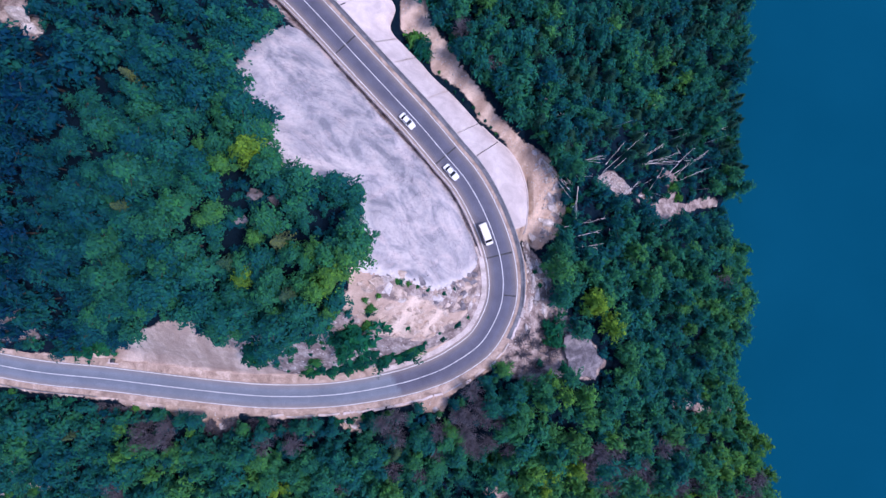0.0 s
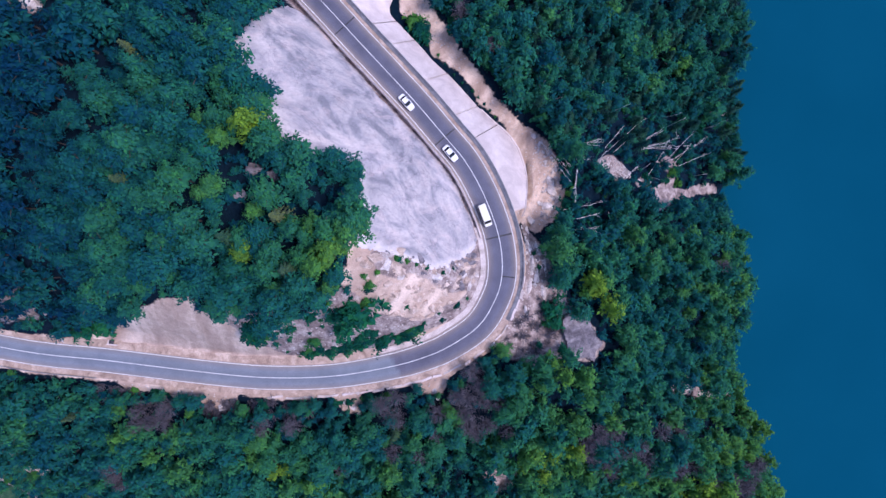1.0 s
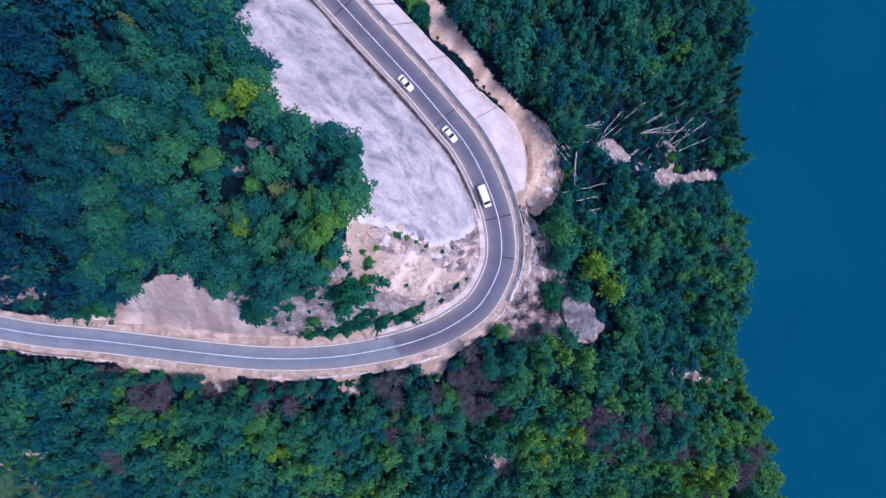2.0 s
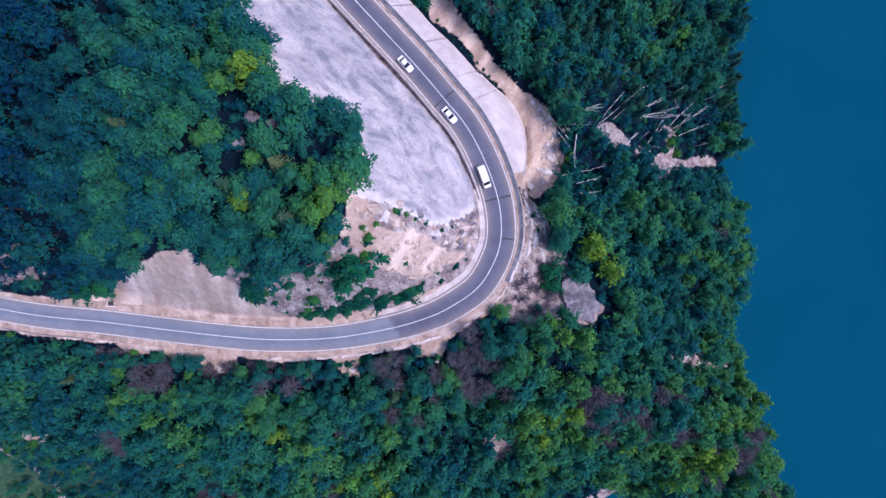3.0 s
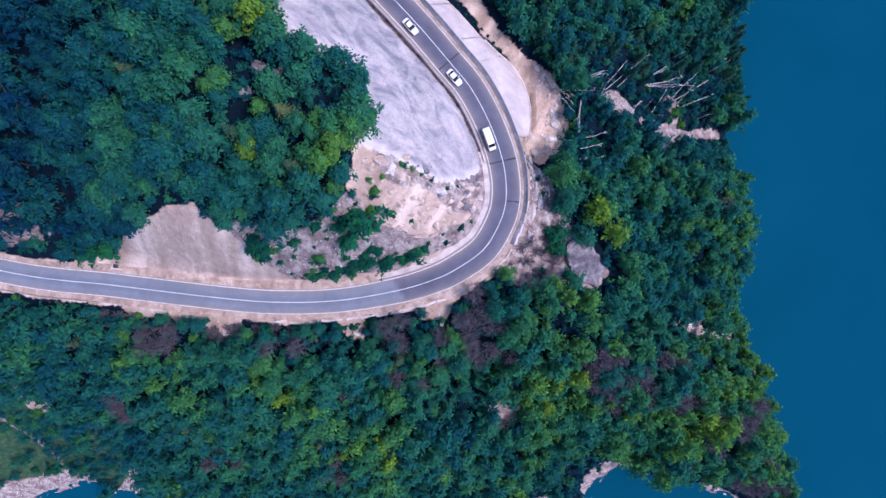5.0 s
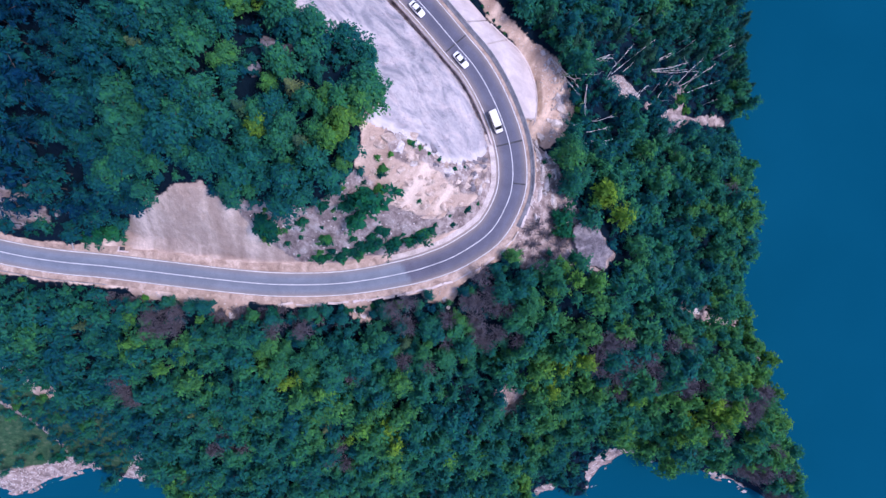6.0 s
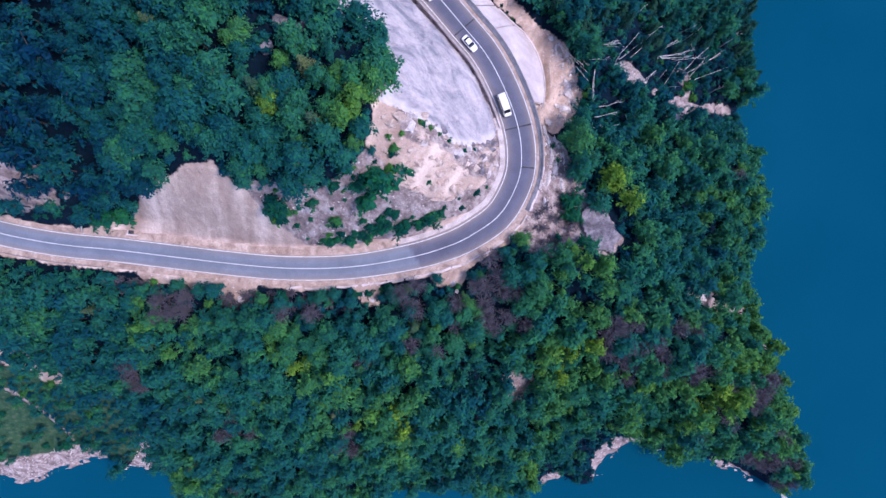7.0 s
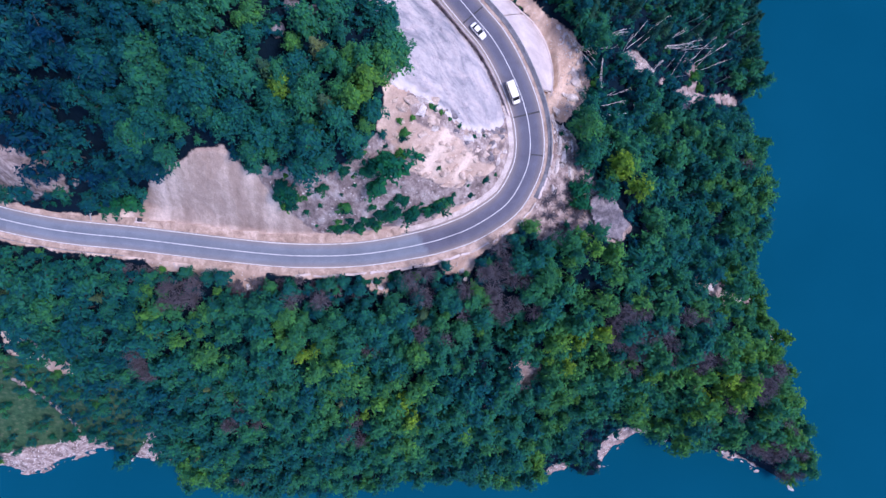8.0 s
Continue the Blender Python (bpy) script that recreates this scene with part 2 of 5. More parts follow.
def sprayed_material():
    """Grey-white sprayed concrete: smears drawn out along the road, pink blotches, fine cracks and grain."""
    m, n, l, b = material("sprayed_concrete")
    turned = n.new("ShaderNodeVectorRotate")
    turned.rotation_type = "Z_AXIS"
    turned.inputs["Angle"].default_value = math.radians(52)
    l.new(n.new("ShaderNodeNewGeometry").outputs["Position"], turned.inputs["Vector"])
    drawn = n.new("ShaderNodeMapping")
    drawn.inputs["Scale"].default_value = (0.55, 1.0, 0.3)
    l.new(turned.outputs[0], drawn.inputs["Vector"])
    smears = noise_node(n, l, 0.13, 5, 0.56, drawn.outputs[0], 2.6)
    blots = noise_node(n, l, 0.3, 5, 0.6, distort=0.8)
    grain = noise_node(n, l, 1.6, 5, 0.7)
    cracks = noise_node(n, l, 0.11, 6, 0.6, drawn.outputs[0], 0.9)
    c = ramp(n, l, smears, [(0.36, (0.245, 0.236, 0.26)), (0.46, (0.365, 0.34, 0.356)), (0.54, (0.465, 0.42, 0.418)), (0.66, (0.585, 0.52, 0.5))])
    c = mix(n, l, ramp(n, l, blots, [(0.5, (0.0, 0.0, 0.0)), (0.7, (0.6, 0.6, 0.6))]), c, (0.6, 0.49, 0.46))
    lines = ramp(n, l, cracks, [(0.492, (1.0, 1.0, 1.0)), (0.5, (0.7, 0.7, 0.74)), (0.508, (1.0, 1.0, 1.0))])
    c = mix(n, l, 1.0, c, lines, "MULTIPLY")
    grains = ramp(n, l, grain, [(0.25, (0.75, 0.75, 0.78)), (0.5, (0.97, 0.97, 0.97)), (0.75, (1.15, 1.15, 1.15))])
    l.new(mix(n, l, 1.0, c, grains, "MULTIPLY"), b.inputs["Base Color"])
    b.inputs["Roughness"].default_value = 0.92
    bump(n, l, mix(n, l, 0.4, smears, grain), 0.6, 0.5, b)
    return m


SPRAYED = sprayed_material()
sprayed_nodes, sprayed_links = SPRAYED.node_tree.nodes, SPRAYED.node_tree.links
fresh = sprayed_nodes.new("ShaderNodeAttribute")
fresh.attribute_name = "fresh"
sprayed_base = sprayed_nodes["Principled BSDF"].inputs["Base Color"]
sprayed_links.new(mix(sprayed_nodes, sprayed_links, fresh.outputs["Fac"], sprayed_base.links[0].from_socket, (0.76, 0.69, 0.67)), sprayed_base)
CONCRETE = mottled("pale_concrete", (0.54, 0.455, 0.43), (0.64, 0.545, 0.51), (0.72, 0.63, 0.595), 0.25, 5.0, 0.9, 0.2, 0.02, 0.0, 0.6, 0.4)
KERB = mottled("kerb_concrete", (0.42, 0.36, 0.32), (0.56, 0.48, 0.44), (0.66, 0.6, 0.56), 0.5, 5.0, 0.9, 0.2, 0.02)
WALKWAY = mottled("grey_walkway", (0.12, 0.12, 0.135), (0.17, 0.17, 0.185), (0.24, 0.235, 0.25), 0.5, 5.0, 0.9, 0.2, 0.02)
GRAVEL = mottled("dusty_gravel", (0.28, 0.2, 0.155), (0.44, 0.325, 0.255), (0.58, 0.46, 0.38), 0.35, 3.0, 0.95, 0.5, 0.06)
ROCK = mottled("grey_rock", (0.09, 0.08, 0.092), (0.175, 0.157, 0.172), (0.33, 0.3, 0.31), 0.45, 2.2, 0.9, 0.9, 0.3)
PALE_ROCK = mottled("pale_rock", (0.36, 0.31, 0.29), (0.58, 0.52, 0.49), (0.76, 0.7, 0.67), 0.6, 3.0, 0.9, 0.7, 0.15)
PAINT = mottled("road_paint", (0.5, 0.5, 0.5), (0.74, 0.74, 0.73), (0.82, 0.82, 0.81), 1.2, 6.0, 0.6, 0.1, 0.005)
# Black of the road's sealed joints; also painted shade for the drain inlet.
SEAL_AND_SHADE = mottled("dark_seal_and_shade", (0.02, 0.02, 0.024), (0.035, 0.035, 0.04), (0.06, 0.06, 0.065), 1.0, 6.0, 0.6, 0.1, 0.005)
STEEL = mottled("galvanised_steel", (0.3, 0.31, 0.33), (0.42, 0.43, 0.45), (0.52, 0.53, 0.55), 1.0, 5.0, 0.45, 0.1, 0.01, 0.6)
BARK = mottled("bark", (0.03, 0.028, 0.028), (0.06, 0.054, 0.052), (0.1, 0.09, 0.084), 1.5, 8.0, 0.95, 0.6, 0.04)
OCHRE_ROCK = mottled("ochre_rock", (0.32, 0.24, 0.195), (0.5, 0.385, 0.315), (0.66, 0.54, 0.455), 0.6, 2.6, 0.92, 0.8, 0.2)
DEADWOOD = mottled("bleached_wood", (0.55, 0.52, 0.5), (0.74, 0.71, 0.68), (0.84, 0.82, 0.8), 0.8, 6.0, 0.9, 0.4, 0.02)
TWIGS = mottled("bare_twigs", (0.06, 0.057, 0.072), (0.09, 0.084, 0.104), (0.125, 0.117, 0.135), 0.8, 4.0, 0.95, 0.3, 0.02)
LEAF_STOPS = [(0.0, (0.003, 0.045, 0.08)), (0.25, (0.006, 0.08, 0.098)), (0.5, (0.013, 0.122, 0.098)), (0.72, (0.03, 0.17, 0.08)), (0.9, (0.068, 0.215, 0.05)), (1.0, (0.13, 0.26, 0.035))]
LEAF = leaf_material("leaves", LEAF_STOPS, True)
LEAF_MASS = leaf_material("leaves_of_the_wood", LEAF_STOPS, False)
NEEDLE = leaf_material("needles", [(0.0, (0.01, 0.06, 0.05)), (0.6, (0.03, 0.1, 0.06)), (1.0, (0.12, 0.16, 0.075))], True)
SHRUB_LEAF = leaf_material("shrub_leaves", [(0.0, (0.004, 0.07, 0.055)), (0.7, (0.01, 0.12, 0.06)), (1.0, (0.06, 0.2, 0.04))], True)

# ---- helpers for meshes ----
def lattice(seed):
    return np.random.default_rng(seed).random((64, 64))


LATTICES = [lattice(k) for k in range(8)]


def value_noise(x, y, scale, k=0):
    """Smooth noise from 0 to 1 in the plan, with cells of that size in metres."""
    u, v = np.asarray(x, float) / scale + 100, np.asarray(y, float) / scale + 100
    i, j = np.floor(u).astype(int), np.floor(v).astype(int)
    a, b = u - i, v - j
    a, b = a * a * (3 - 2 * a), b * b * (3 - 2 * b)
    g = LATTICES[k % 8]
    f = lambda p, q: g[(i + p) % 64, (j + q) % 64]
    return (f(0, 0) * (1 - a) + f(1, 0) * a) * (1 - b) + (f(0, 1) * (1 - a) + f(1, 1) * a) * b


def rough_noise(x, y, scale, k=0, octaves=4):
    return sum(value_noise(x, y, scale / 2**o, k + o) / 2**o for o in range(octaves)) / sum(1 / 2**o for o in range(octaves))


def mesh_from(name, verts, faces, mat, smooth_shade=False):
    """A mesh from arrays of places and of faces with one count of corners."""
    verts, faces = np.asarray(verts, np.float32), np.asarray(faces, np.int32)
    me = bpy.data.meshes.new(name)
    me.vertices.add(len(verts))
    me.vertices.foreach_set("co", verts.ravel())
    k = faces.shape[1]
    me.loops.add(faces.size)
    me.loops.foreach_set("vertex_index", faces.ravel())
    me.polygons.add(len(faces))
    me.polygons.foreach_set("loop_start", np.arange(0, faces.size, k, dtype=np.int32))
    me.polygons.foreach_set("use_smooth", np.full(len(faces), smooth_shade))
    me.update(calc_edges=True)
    me.materials.append(mat)
    return me


def part(name, data, mat, parent, label=""):
    """One mesh object under a thing or a part, from a bmesh or a ready mesh."""
    if isinstance(data, bmesh.types.BMesh):
        me = bpy.data.meshes.new(name)
        data.to_mesh(me)
        data.free()
        me.materials.append(mat)
    else:
        me = data
    ob = new(name, me)
    ob.parent = parent
    return tagged(ob, label)


def colours(me, name, rgb):
    a = me.color_attributes.new(name, "FLOAT_COLOR", "POINT")
    a.data.foreach_set("color", np.column_stack([rgb, np.ones(len(rgb))]).astype(np.float32).ravel())


def grid_faces(nu, nv):
    i = np.arange(nu * nv).reshape(nv, nu)
    return np.stack([i[:-1, :-1], i[:-1, 1:], i[1:, 1:], i[1:, :-1]], -1).reshape(-1, 4)


# ---- bare places in the plan ----
SHEET = np.array([(-37.0, 53), (-39, 45), (-40.6, 35), (-37.4, 28.6), (-33, 22.5), (-31.8, 15.4), (-24.4, 12), (-18, 11.4), (-15.8, 4.5), (-15.7, 0.1), (-16.5, -3.8), (-10.3, -5.4),
                  (-5.1, -7.1), (-1.7, -8.9), (4.7, -7.3), (8, -4.2), (8.8, -1.2), (7.2, 5.7), (2.2, 13.3), (-3.3, 20.2), (-11.6, 29.2), (-19.7, 37.8), (-24.5, 43.4), (-28, 48), (-32.5, 53.5)])
SOIL = [
    [(-79.8, -25), (-78, -22.5), (-72.9, -19.8), (-59.8, -16.0), (-55, -13.5), (-50.5, -13.5), (-47.5, -16.8), (-44.5, -19.3), (-43.2, -22.2), (-39.8, -26.7), (-35.5, -31), (-46, -33), (-60, -32), (-74, -30), (-80, -28.5)],
    [(-13, 74), (-4.3, 74), (-4.3, 64), (-1.5, 57), (3.2, 51.5), (8.2, 44.2), (13.5, 38.8), (19, 31.8), (26, 27.6), (32.1, 18.1), (34.3, 11), (30.9, 3.2), (25.5, -0.2), (19, 3), (17.5, 28.5), (4, 43), (-4.2, 51.4), (-11.5, 59.5)],
    [(-80, -37), (-66, -38.6), (-50.2, -41), (-51.5, -45.2), (-57, -45.4), (-60, -42), (-70, -40.6), (-78, -40.5)],
    [(-27.6, -40), (-19.9, -39.5), (-19.6, -45.5), (-24.4, -44)], [(-6.8, -37.2), (2.2, -34.8), (0.1, -40.7), (-4.8, -41)],
    [(-132, -57), (-122, -58.5), (-121, -64), (-127, -67), (-133, -66)], [(-125, -66), (-116, -66), (-111, -70), (-116, -73.5), (-124, -71)],
]
STONE = [
    [(-45, -17.5), (-37, -18), (-30, -19), (-22.5, -15.5), (-19.5, -12), (-15.5, -15.5), (-14.4, -18.3), (-9.9, -19.6), (-3.8, -20.5), (4.5, -16.5), (8, -13), (9, -16), (4, -21), (-9.9, -27.5), (-26.1, -30), (-37, -30.5), (-43.7, -22.7)],
    [(-108, -12), (-94.8, -13.2), (-96.8, -17.1), (-92.1, -16.5), (-95.8, -21.3), (-104, -22.5), (-112, -22)],
    [(20.4, 3.4), (26.2, -4.5), (29.8, -12.5), (33.6, -20.3), (37, -22), (41.2, -28.4), (38.4, -33.4), (29.7, -31.6), (21, -33), (13.5, -30.1), (18, -20.9), (20, -11.1)],
    [(43, 20.3), (48, 22.1), (52, 20.4), (55, 17.6), (55.4, 15.9), (50.7, 15.4), (46.7, 16.1), (43.8, 17.2)],
    [(-166.6, -105.5), (-142.9, -102), (-129.3, -98.6), (-120.7, -99.7), (-120.8, -104.9), (-137, -110), (-148.7, -114), (-168.4, -113.8)],
    [(-115.4, -108.5), (-106, -98), (-104, -92), (-100.7, -90.1), (-101.4, -99.8), (-98.8, -106.3), (-103.6, -109.8)],
    [(46.5, -113.8), (46, -100.6), (53.5, -94.7), (64, -97.6), (57.8, -105.3), (51.1, -109.5), (49.9, -116.7)],
    [(28, -111.2), (33.7, -107.6), (37.4, -110.8), (29.9, -114.2)], [(86.9, -102), (102.5, -109.4), (106, -114.8), (94.7, -111.4)],
    [(-80, 44), (-74.3, 45.3), (-69.8, 40.8), (-71.4, 36.6), (-78.3, 40)],
    [(66, -39), (84, -46.5), (100, -52), (107.5, -66), (112, -68), (103.5, -54), (85, -53.5), (67, -46)],
    [(-141.5, -74.5), (-137.5, -84), (-131.5, -97.5), (-129.9, -97), (-135.6, -83.5), (-139.8, -74)],
]
# The gully floor and its head.
STONE.append([(65.6, 23.1), (69.5, 24.5), (72.1, 22.9), (75.1, 21), (73.8, 17.5), (72.3, 14.5), (70, 14), (71.3, 18.4), (68.8, 20.1), (66, 20.5)])
STONE.append([(60.7, 12.8), (66, 14.2), (71.1, 15.5), (72.7, 13.6), (77.6, 13.8), (83.3, 15.9), (88.3, 17.4), (92.6, 16.9), (96.1, 13.7), (88.8, 13.6), (83.3, 12.9), (77.1, 10.6), (71.5, 10.4), (65.8, 7.8), (61.3, 7.6), (60.1, 10)])
SOIL.append([(-16.5, -1), (-12.5, -3.5), (-3.8, -6.6), (1.3, -7.9), (9, -3), (9.5, -14), (8, -13), (4.5, -16.5), (-3.8, -20.5), (-9.9, -19.6), (-14.4, -18.3), (-15.5, -15.5), (-19, -12), (-18.5, -6)])
STONE.append([(11.3, -67), (16.8, -64.5), (22, -69), (21, -75), (14.5, -76)])
STONE.append([(57, 14.5), (59.3, 16.6), (63.4, 16.6), (62.6, 15.1), (59, 13.4)])
STONE.append([(-14, -4), (-7.3, -5), (-2.6, -6.5), (4.1, -7.2), (8.5, -4), (9, -12), (5, -14.5), (-1, -13.2), (-4, -10.6), (-9, -10.4), (-13, -8)])
GRASS = [[(-153.9, -70), (-112, -62), (-98, -76), (-101, -103), (-136.1, -104.4), (-180, -110), (-180, -75)]]
# Windthrown ground with few standing trees.
THIN = [[(34, 22), (44, 17), (62, 9), (76, 12), (88, 22), (92, 34), (78, 38), (62, 38), (46, 36), (37, 30)], [(32, 1), (45, 0), (46, 12), (36, 22), (33, 18)]]
# Shore places and rocks that stand clear of crowns: x, y, radius.
CLEAR = [(-53, -13.5, 3.6), (-49, -15.5, 2.8), (53, -100, 9.5), (49, -96.5, 8), (45, -106, 6.5), (31.5, -107.5, 5.5), (-105, -99, 7.5), (-103, -92, 4.5), (88, -101, 5), (95, -104.5, 5), (101, -108.5, 5), (-74.5, 41, 4.5), (-33, 9.5, 3.9), (-36.5, 4.5, 3.0), (-110, -74, 4), (-97, -14, 4), (71, 20, 4.2), (64, 11, 4.6), (70, 13, 4.2), (78, 12.5, 3.8), (84, 14, 3.4), (89, 15.3, 3.4), (48, 19, 4.8), (53, 17, 3.2), (60, 15, 3), (-80, -11, 4), (-75, -13, 3), (17.5, -70, 4.2), (37, -22, 3.4), (40, -25.5, 3.4), (41.5, -29.5, 3.4), (37, -33, 3.0), (31, -16, 2.6)]


def cover_at(x, y):
    """Soil, stone and grass, 0 to 1 each, with frayed edges."""
    wx = x + 3.2 * (rough_noise(x, y, 6, 1) - 0.5)
    wy = y + 3.2 * (rough_noise(x, y, 6, 4) - 0.5)
    soil, stone, grass = (np.any([inside(wx, wy, np.array(p)) for p in group], axis=0).astype(float) for group in (SOIL, STONE, GRASS))
    d, side, _ = nearest(x, y, ROAD)
    edge = d + 2.6 * (rough_noise(x, y, 5, 3) - 0.5)
    strip = np.where(side > 0, (edge < np.where(x < -90, 4.6, 7.4)) & (y < -14), (edge < np.where(x < -8, 4.9, 6.2)) & (y < 4)).astype(float)
    stone = np.maximum(stone, ((side > 0) & (d < 6.3) & (y > -14) & (y < 90)).astype(float))
    return [np.maximum(soil, strip * (stone < 0.5)), stone, grass]


def soft_cover(x, y):
    """The same, spread over a metre or so."""
    ways = [(0, 0), (0.9, 0), (-0.9, 0), (0, 0.9), (0, -0.9), (1.1, 1.1), (-1.1, -1.1)]
    near = (x > -175) & (x < 125) & (y > -125) & (y < 95)
    out = [np.zeros(x.shape) for _ in range(3)]
    px, py = x[near], y[near]
    for dx, dy in ways:
        for o, c in zip(out, cover_at(px + dx, py + dy)):
            o[near] += c / len(ways)
    return out


def height(x, y):
    """The ground with its unevenness."""
    z = ground(x, y)
    d = nearest(x, y, ROAD)[0]
    soil, stone, grass = cover_at(x, y)
    calm = smooth(6.2, 9.5, d)
    z = z + calm * (1.2 * (rough_noise(x, y, 14, 2) - 0.5))
    z = z + calm * stone * (2.6 * (rough_noise(x, y, 5, 5, 5) - 0.45) + 1.1 * np.abs(rough_noise(x, y, 2.2, 3) - 0.5))
    return z + calm * soil * 1.2 * (rough_noise(x, y, 4, 6) - 0.5)


def stretched(a, b, step, reach):
    """Even steps from a to b, then ever longer ones out to the reach."""
    core = list(np.arange(a, b + step / 2, step))
    s, lo, hi = step, a, core[-1]
    while hi < reach or lo > -reach:
        s *= 1.22
        lo, hi = lo - s, hi + s
        core = [lo] + core + [hi]
    return np.array(core)


# ---- ground, lake ----
GX, GY = np.meshgrid(stretched(-170, 122, 0.8, 3000), stretched(-122, 92, 0.8, 3000))
GZ = height(GX, GY)
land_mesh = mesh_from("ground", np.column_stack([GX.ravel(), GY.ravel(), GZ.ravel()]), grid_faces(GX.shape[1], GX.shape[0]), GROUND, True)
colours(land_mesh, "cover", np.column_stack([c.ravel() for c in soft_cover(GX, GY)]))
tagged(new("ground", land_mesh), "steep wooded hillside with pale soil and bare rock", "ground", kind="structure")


def level(x, y):
    """Height of the ground sheet at places of the plan, read off the sheet."""
    xs, ys = GX[0], GY[:, 0]
    x, y = np.asarray(x, float), np.asarray(y, float)
    i = np.clip(np.searchsorted(xs, x) - 1, 0, len(xs) - 2)
    j = np.clip(np.searchsorted(ys, y) - 1, 0, len(ys) - 2)
    u, v = (x - xs[i]) / (xs[i + 1] - xs[i]), (y - ys[j]) / (ys[j + 1] - ys[j])
    return (GZ[j, i] * (1 - u) + GZ[j, i + 1] * u) * (1 - v) + (GZ[j + 1, i] * (1 - u) + GZ[j + 1, i + 1] * u) * v


WX, WY = np.meshgrid(np.linspace(-4000, 4000, 9), np.linspace(-4000, 4000, 9))
lake = new("lake", mesh_from("lake", np.column_stack([WX.ravel(), WY.ravel(), 0 * WX.ravel()]), grid_faces(9, 9), WATER))
tagged(lake, "calm deep blue lake below the wooded slope", "water", kind="structure")

# ---- the road ----
ALONG = np.r_[0, np.cumsum(np.hypot(*np.diff(ROAD, axis=0).T))]
TANGENT = np.gradient(ROAD, axis=0)
TANGENT /= np.hypot(*TANGENT.T)[:, None]


def along_at(x, y):
    return float(nearest(x, y, ROAD)[2])


A_BEND0, A_BEND1 = along_at(-30, -36), along_at(9, -23)
A_END = along_at(-60, 87)
A_WEST = along_at(-160, -16)


def lane(a):
    """Width of one lane, wider from the bend on."""
    return 2.95 + 0.6 * smooth(A_BEND0, A_BEND1, a)


def on_road(a, off, z=0.0):
    """The place at a along the road, off to its left, z over it."""
    a = np.asarray(a, float)
    c = np.column_stack([np.interp(a, ALONG, ROAD[:, k]) for k in (0, 1)])
    t = np.column_stack([np.interp(a, ALONG, TANGENT[:, k]) for k in (0, 1)])
    t /= np.hypot(*t.T)[:, None]
    return np.column_stack([c + np.asarray(off)[..., None] * np.column_stack([-t[:, 1], t[:, 0]]), np.full(len(a), ROAD_Z) + z])


def sweep(name, a0, a1, profile, mat, step=1.5, close=False):
    """A mesh drawn along the road from a profile of (offset, height); offsets may depend on the way."""
    a = np.linspace(a0, a1, max(2, int((a1 - a0) / step) + 1))
    rows = [on_road(a, o(a) if callable(o) else np.full(len(a), float(o)), z(a) if callable(z) else z) for o, z in profile]
    if close:
        rows.append(rows[0])
    v = np.stack(rows, 1)
    return mesh_from(name, v.reshape(-1, 3), grid_faces(len(rows), len(a)), mat)


# The carriageway: eleven strips across, which carry wear and dust.
a = np.linspace(A_WEST - 60, A_END, 500)
across = np.array([-1.3, -1.04, -0.93, -0.78, -0.5, -0.22, 0, 0.22, 0.5, 0.78, 0.93, 1.04, 1.18])
rows = [on_road(a, k * lane(a), 0.03 + 0.03 * (1.2 - abs(k))) for k in across]
v = np.stack(rows, 1).reshape(-1, 3)
road_mesh = mesh_from("road", v, grid_faces(len(across), len(a)), ASPHALT)
aa, kk = np.repeat(a, len(across)), np.tile(across, len(a))
seam = along_at(-11.2, -34.5)
old_part = 1 - smooth(seam - 0.4, seam + 0.4, aa + 1.0 * kk)
tracks = np.where((np.abs(np.abs(kk) - 0.5) < 0.05), 0.7, 0.2) * (0.6 + 0.8 * value_noise(aa, kk, 9, 2))
dust = smooth(0.62, 1.02, np.abs(kk)) * (0.5 + 0.5 * value_noise(aa, kk * 3, 7, 3))
colours(road_mesh, "wear", np.column_stack([old_part, tracks, dust]))
road = tagged(new("road", road_mesh), "two-lane asphalt mountain road bending round the hill", "road", kind="structure")


def stripe(off, a0, a1, width=0.14):
    return sweep("stripe", a0, a1, [(lambda q: off(q) - width / 2, 0.075), (lambda q: off(q) + width / 2, 0.075)], PAINT, 1.0)


for name, k in (("centre_line", 0.0), ("edge_line", 0.97), ("edge_line", -0.97)):
    part(name, stripe(lambda q, k=k: k * lane(q), A_WEST - 60, A_END, 0.16), PAINT, road, "worn white painted line")
for x, y, w, lo, hi in ((0.8, 23.0, 0.35, -1, 1), (13.9, -1.5, 0.4, -1, 1), (15.8, -11.4, 0.3, -1, 0.0), (-24, 50, 0.35, -1, 1)):
    q = along_at(x, y)
    part("sealed_joint", sweep("sealed_joint", q - w / 2, q + w / 2, [(lambda b, lo=lo: lo * lane(b), 0.071), (lambda b, hi=hi: hi * lane(b), 0.071)], SEAL_AND_SHADE, 0.3), SEAL_AND_SHADE, road, "dark sealed joint across the lane")

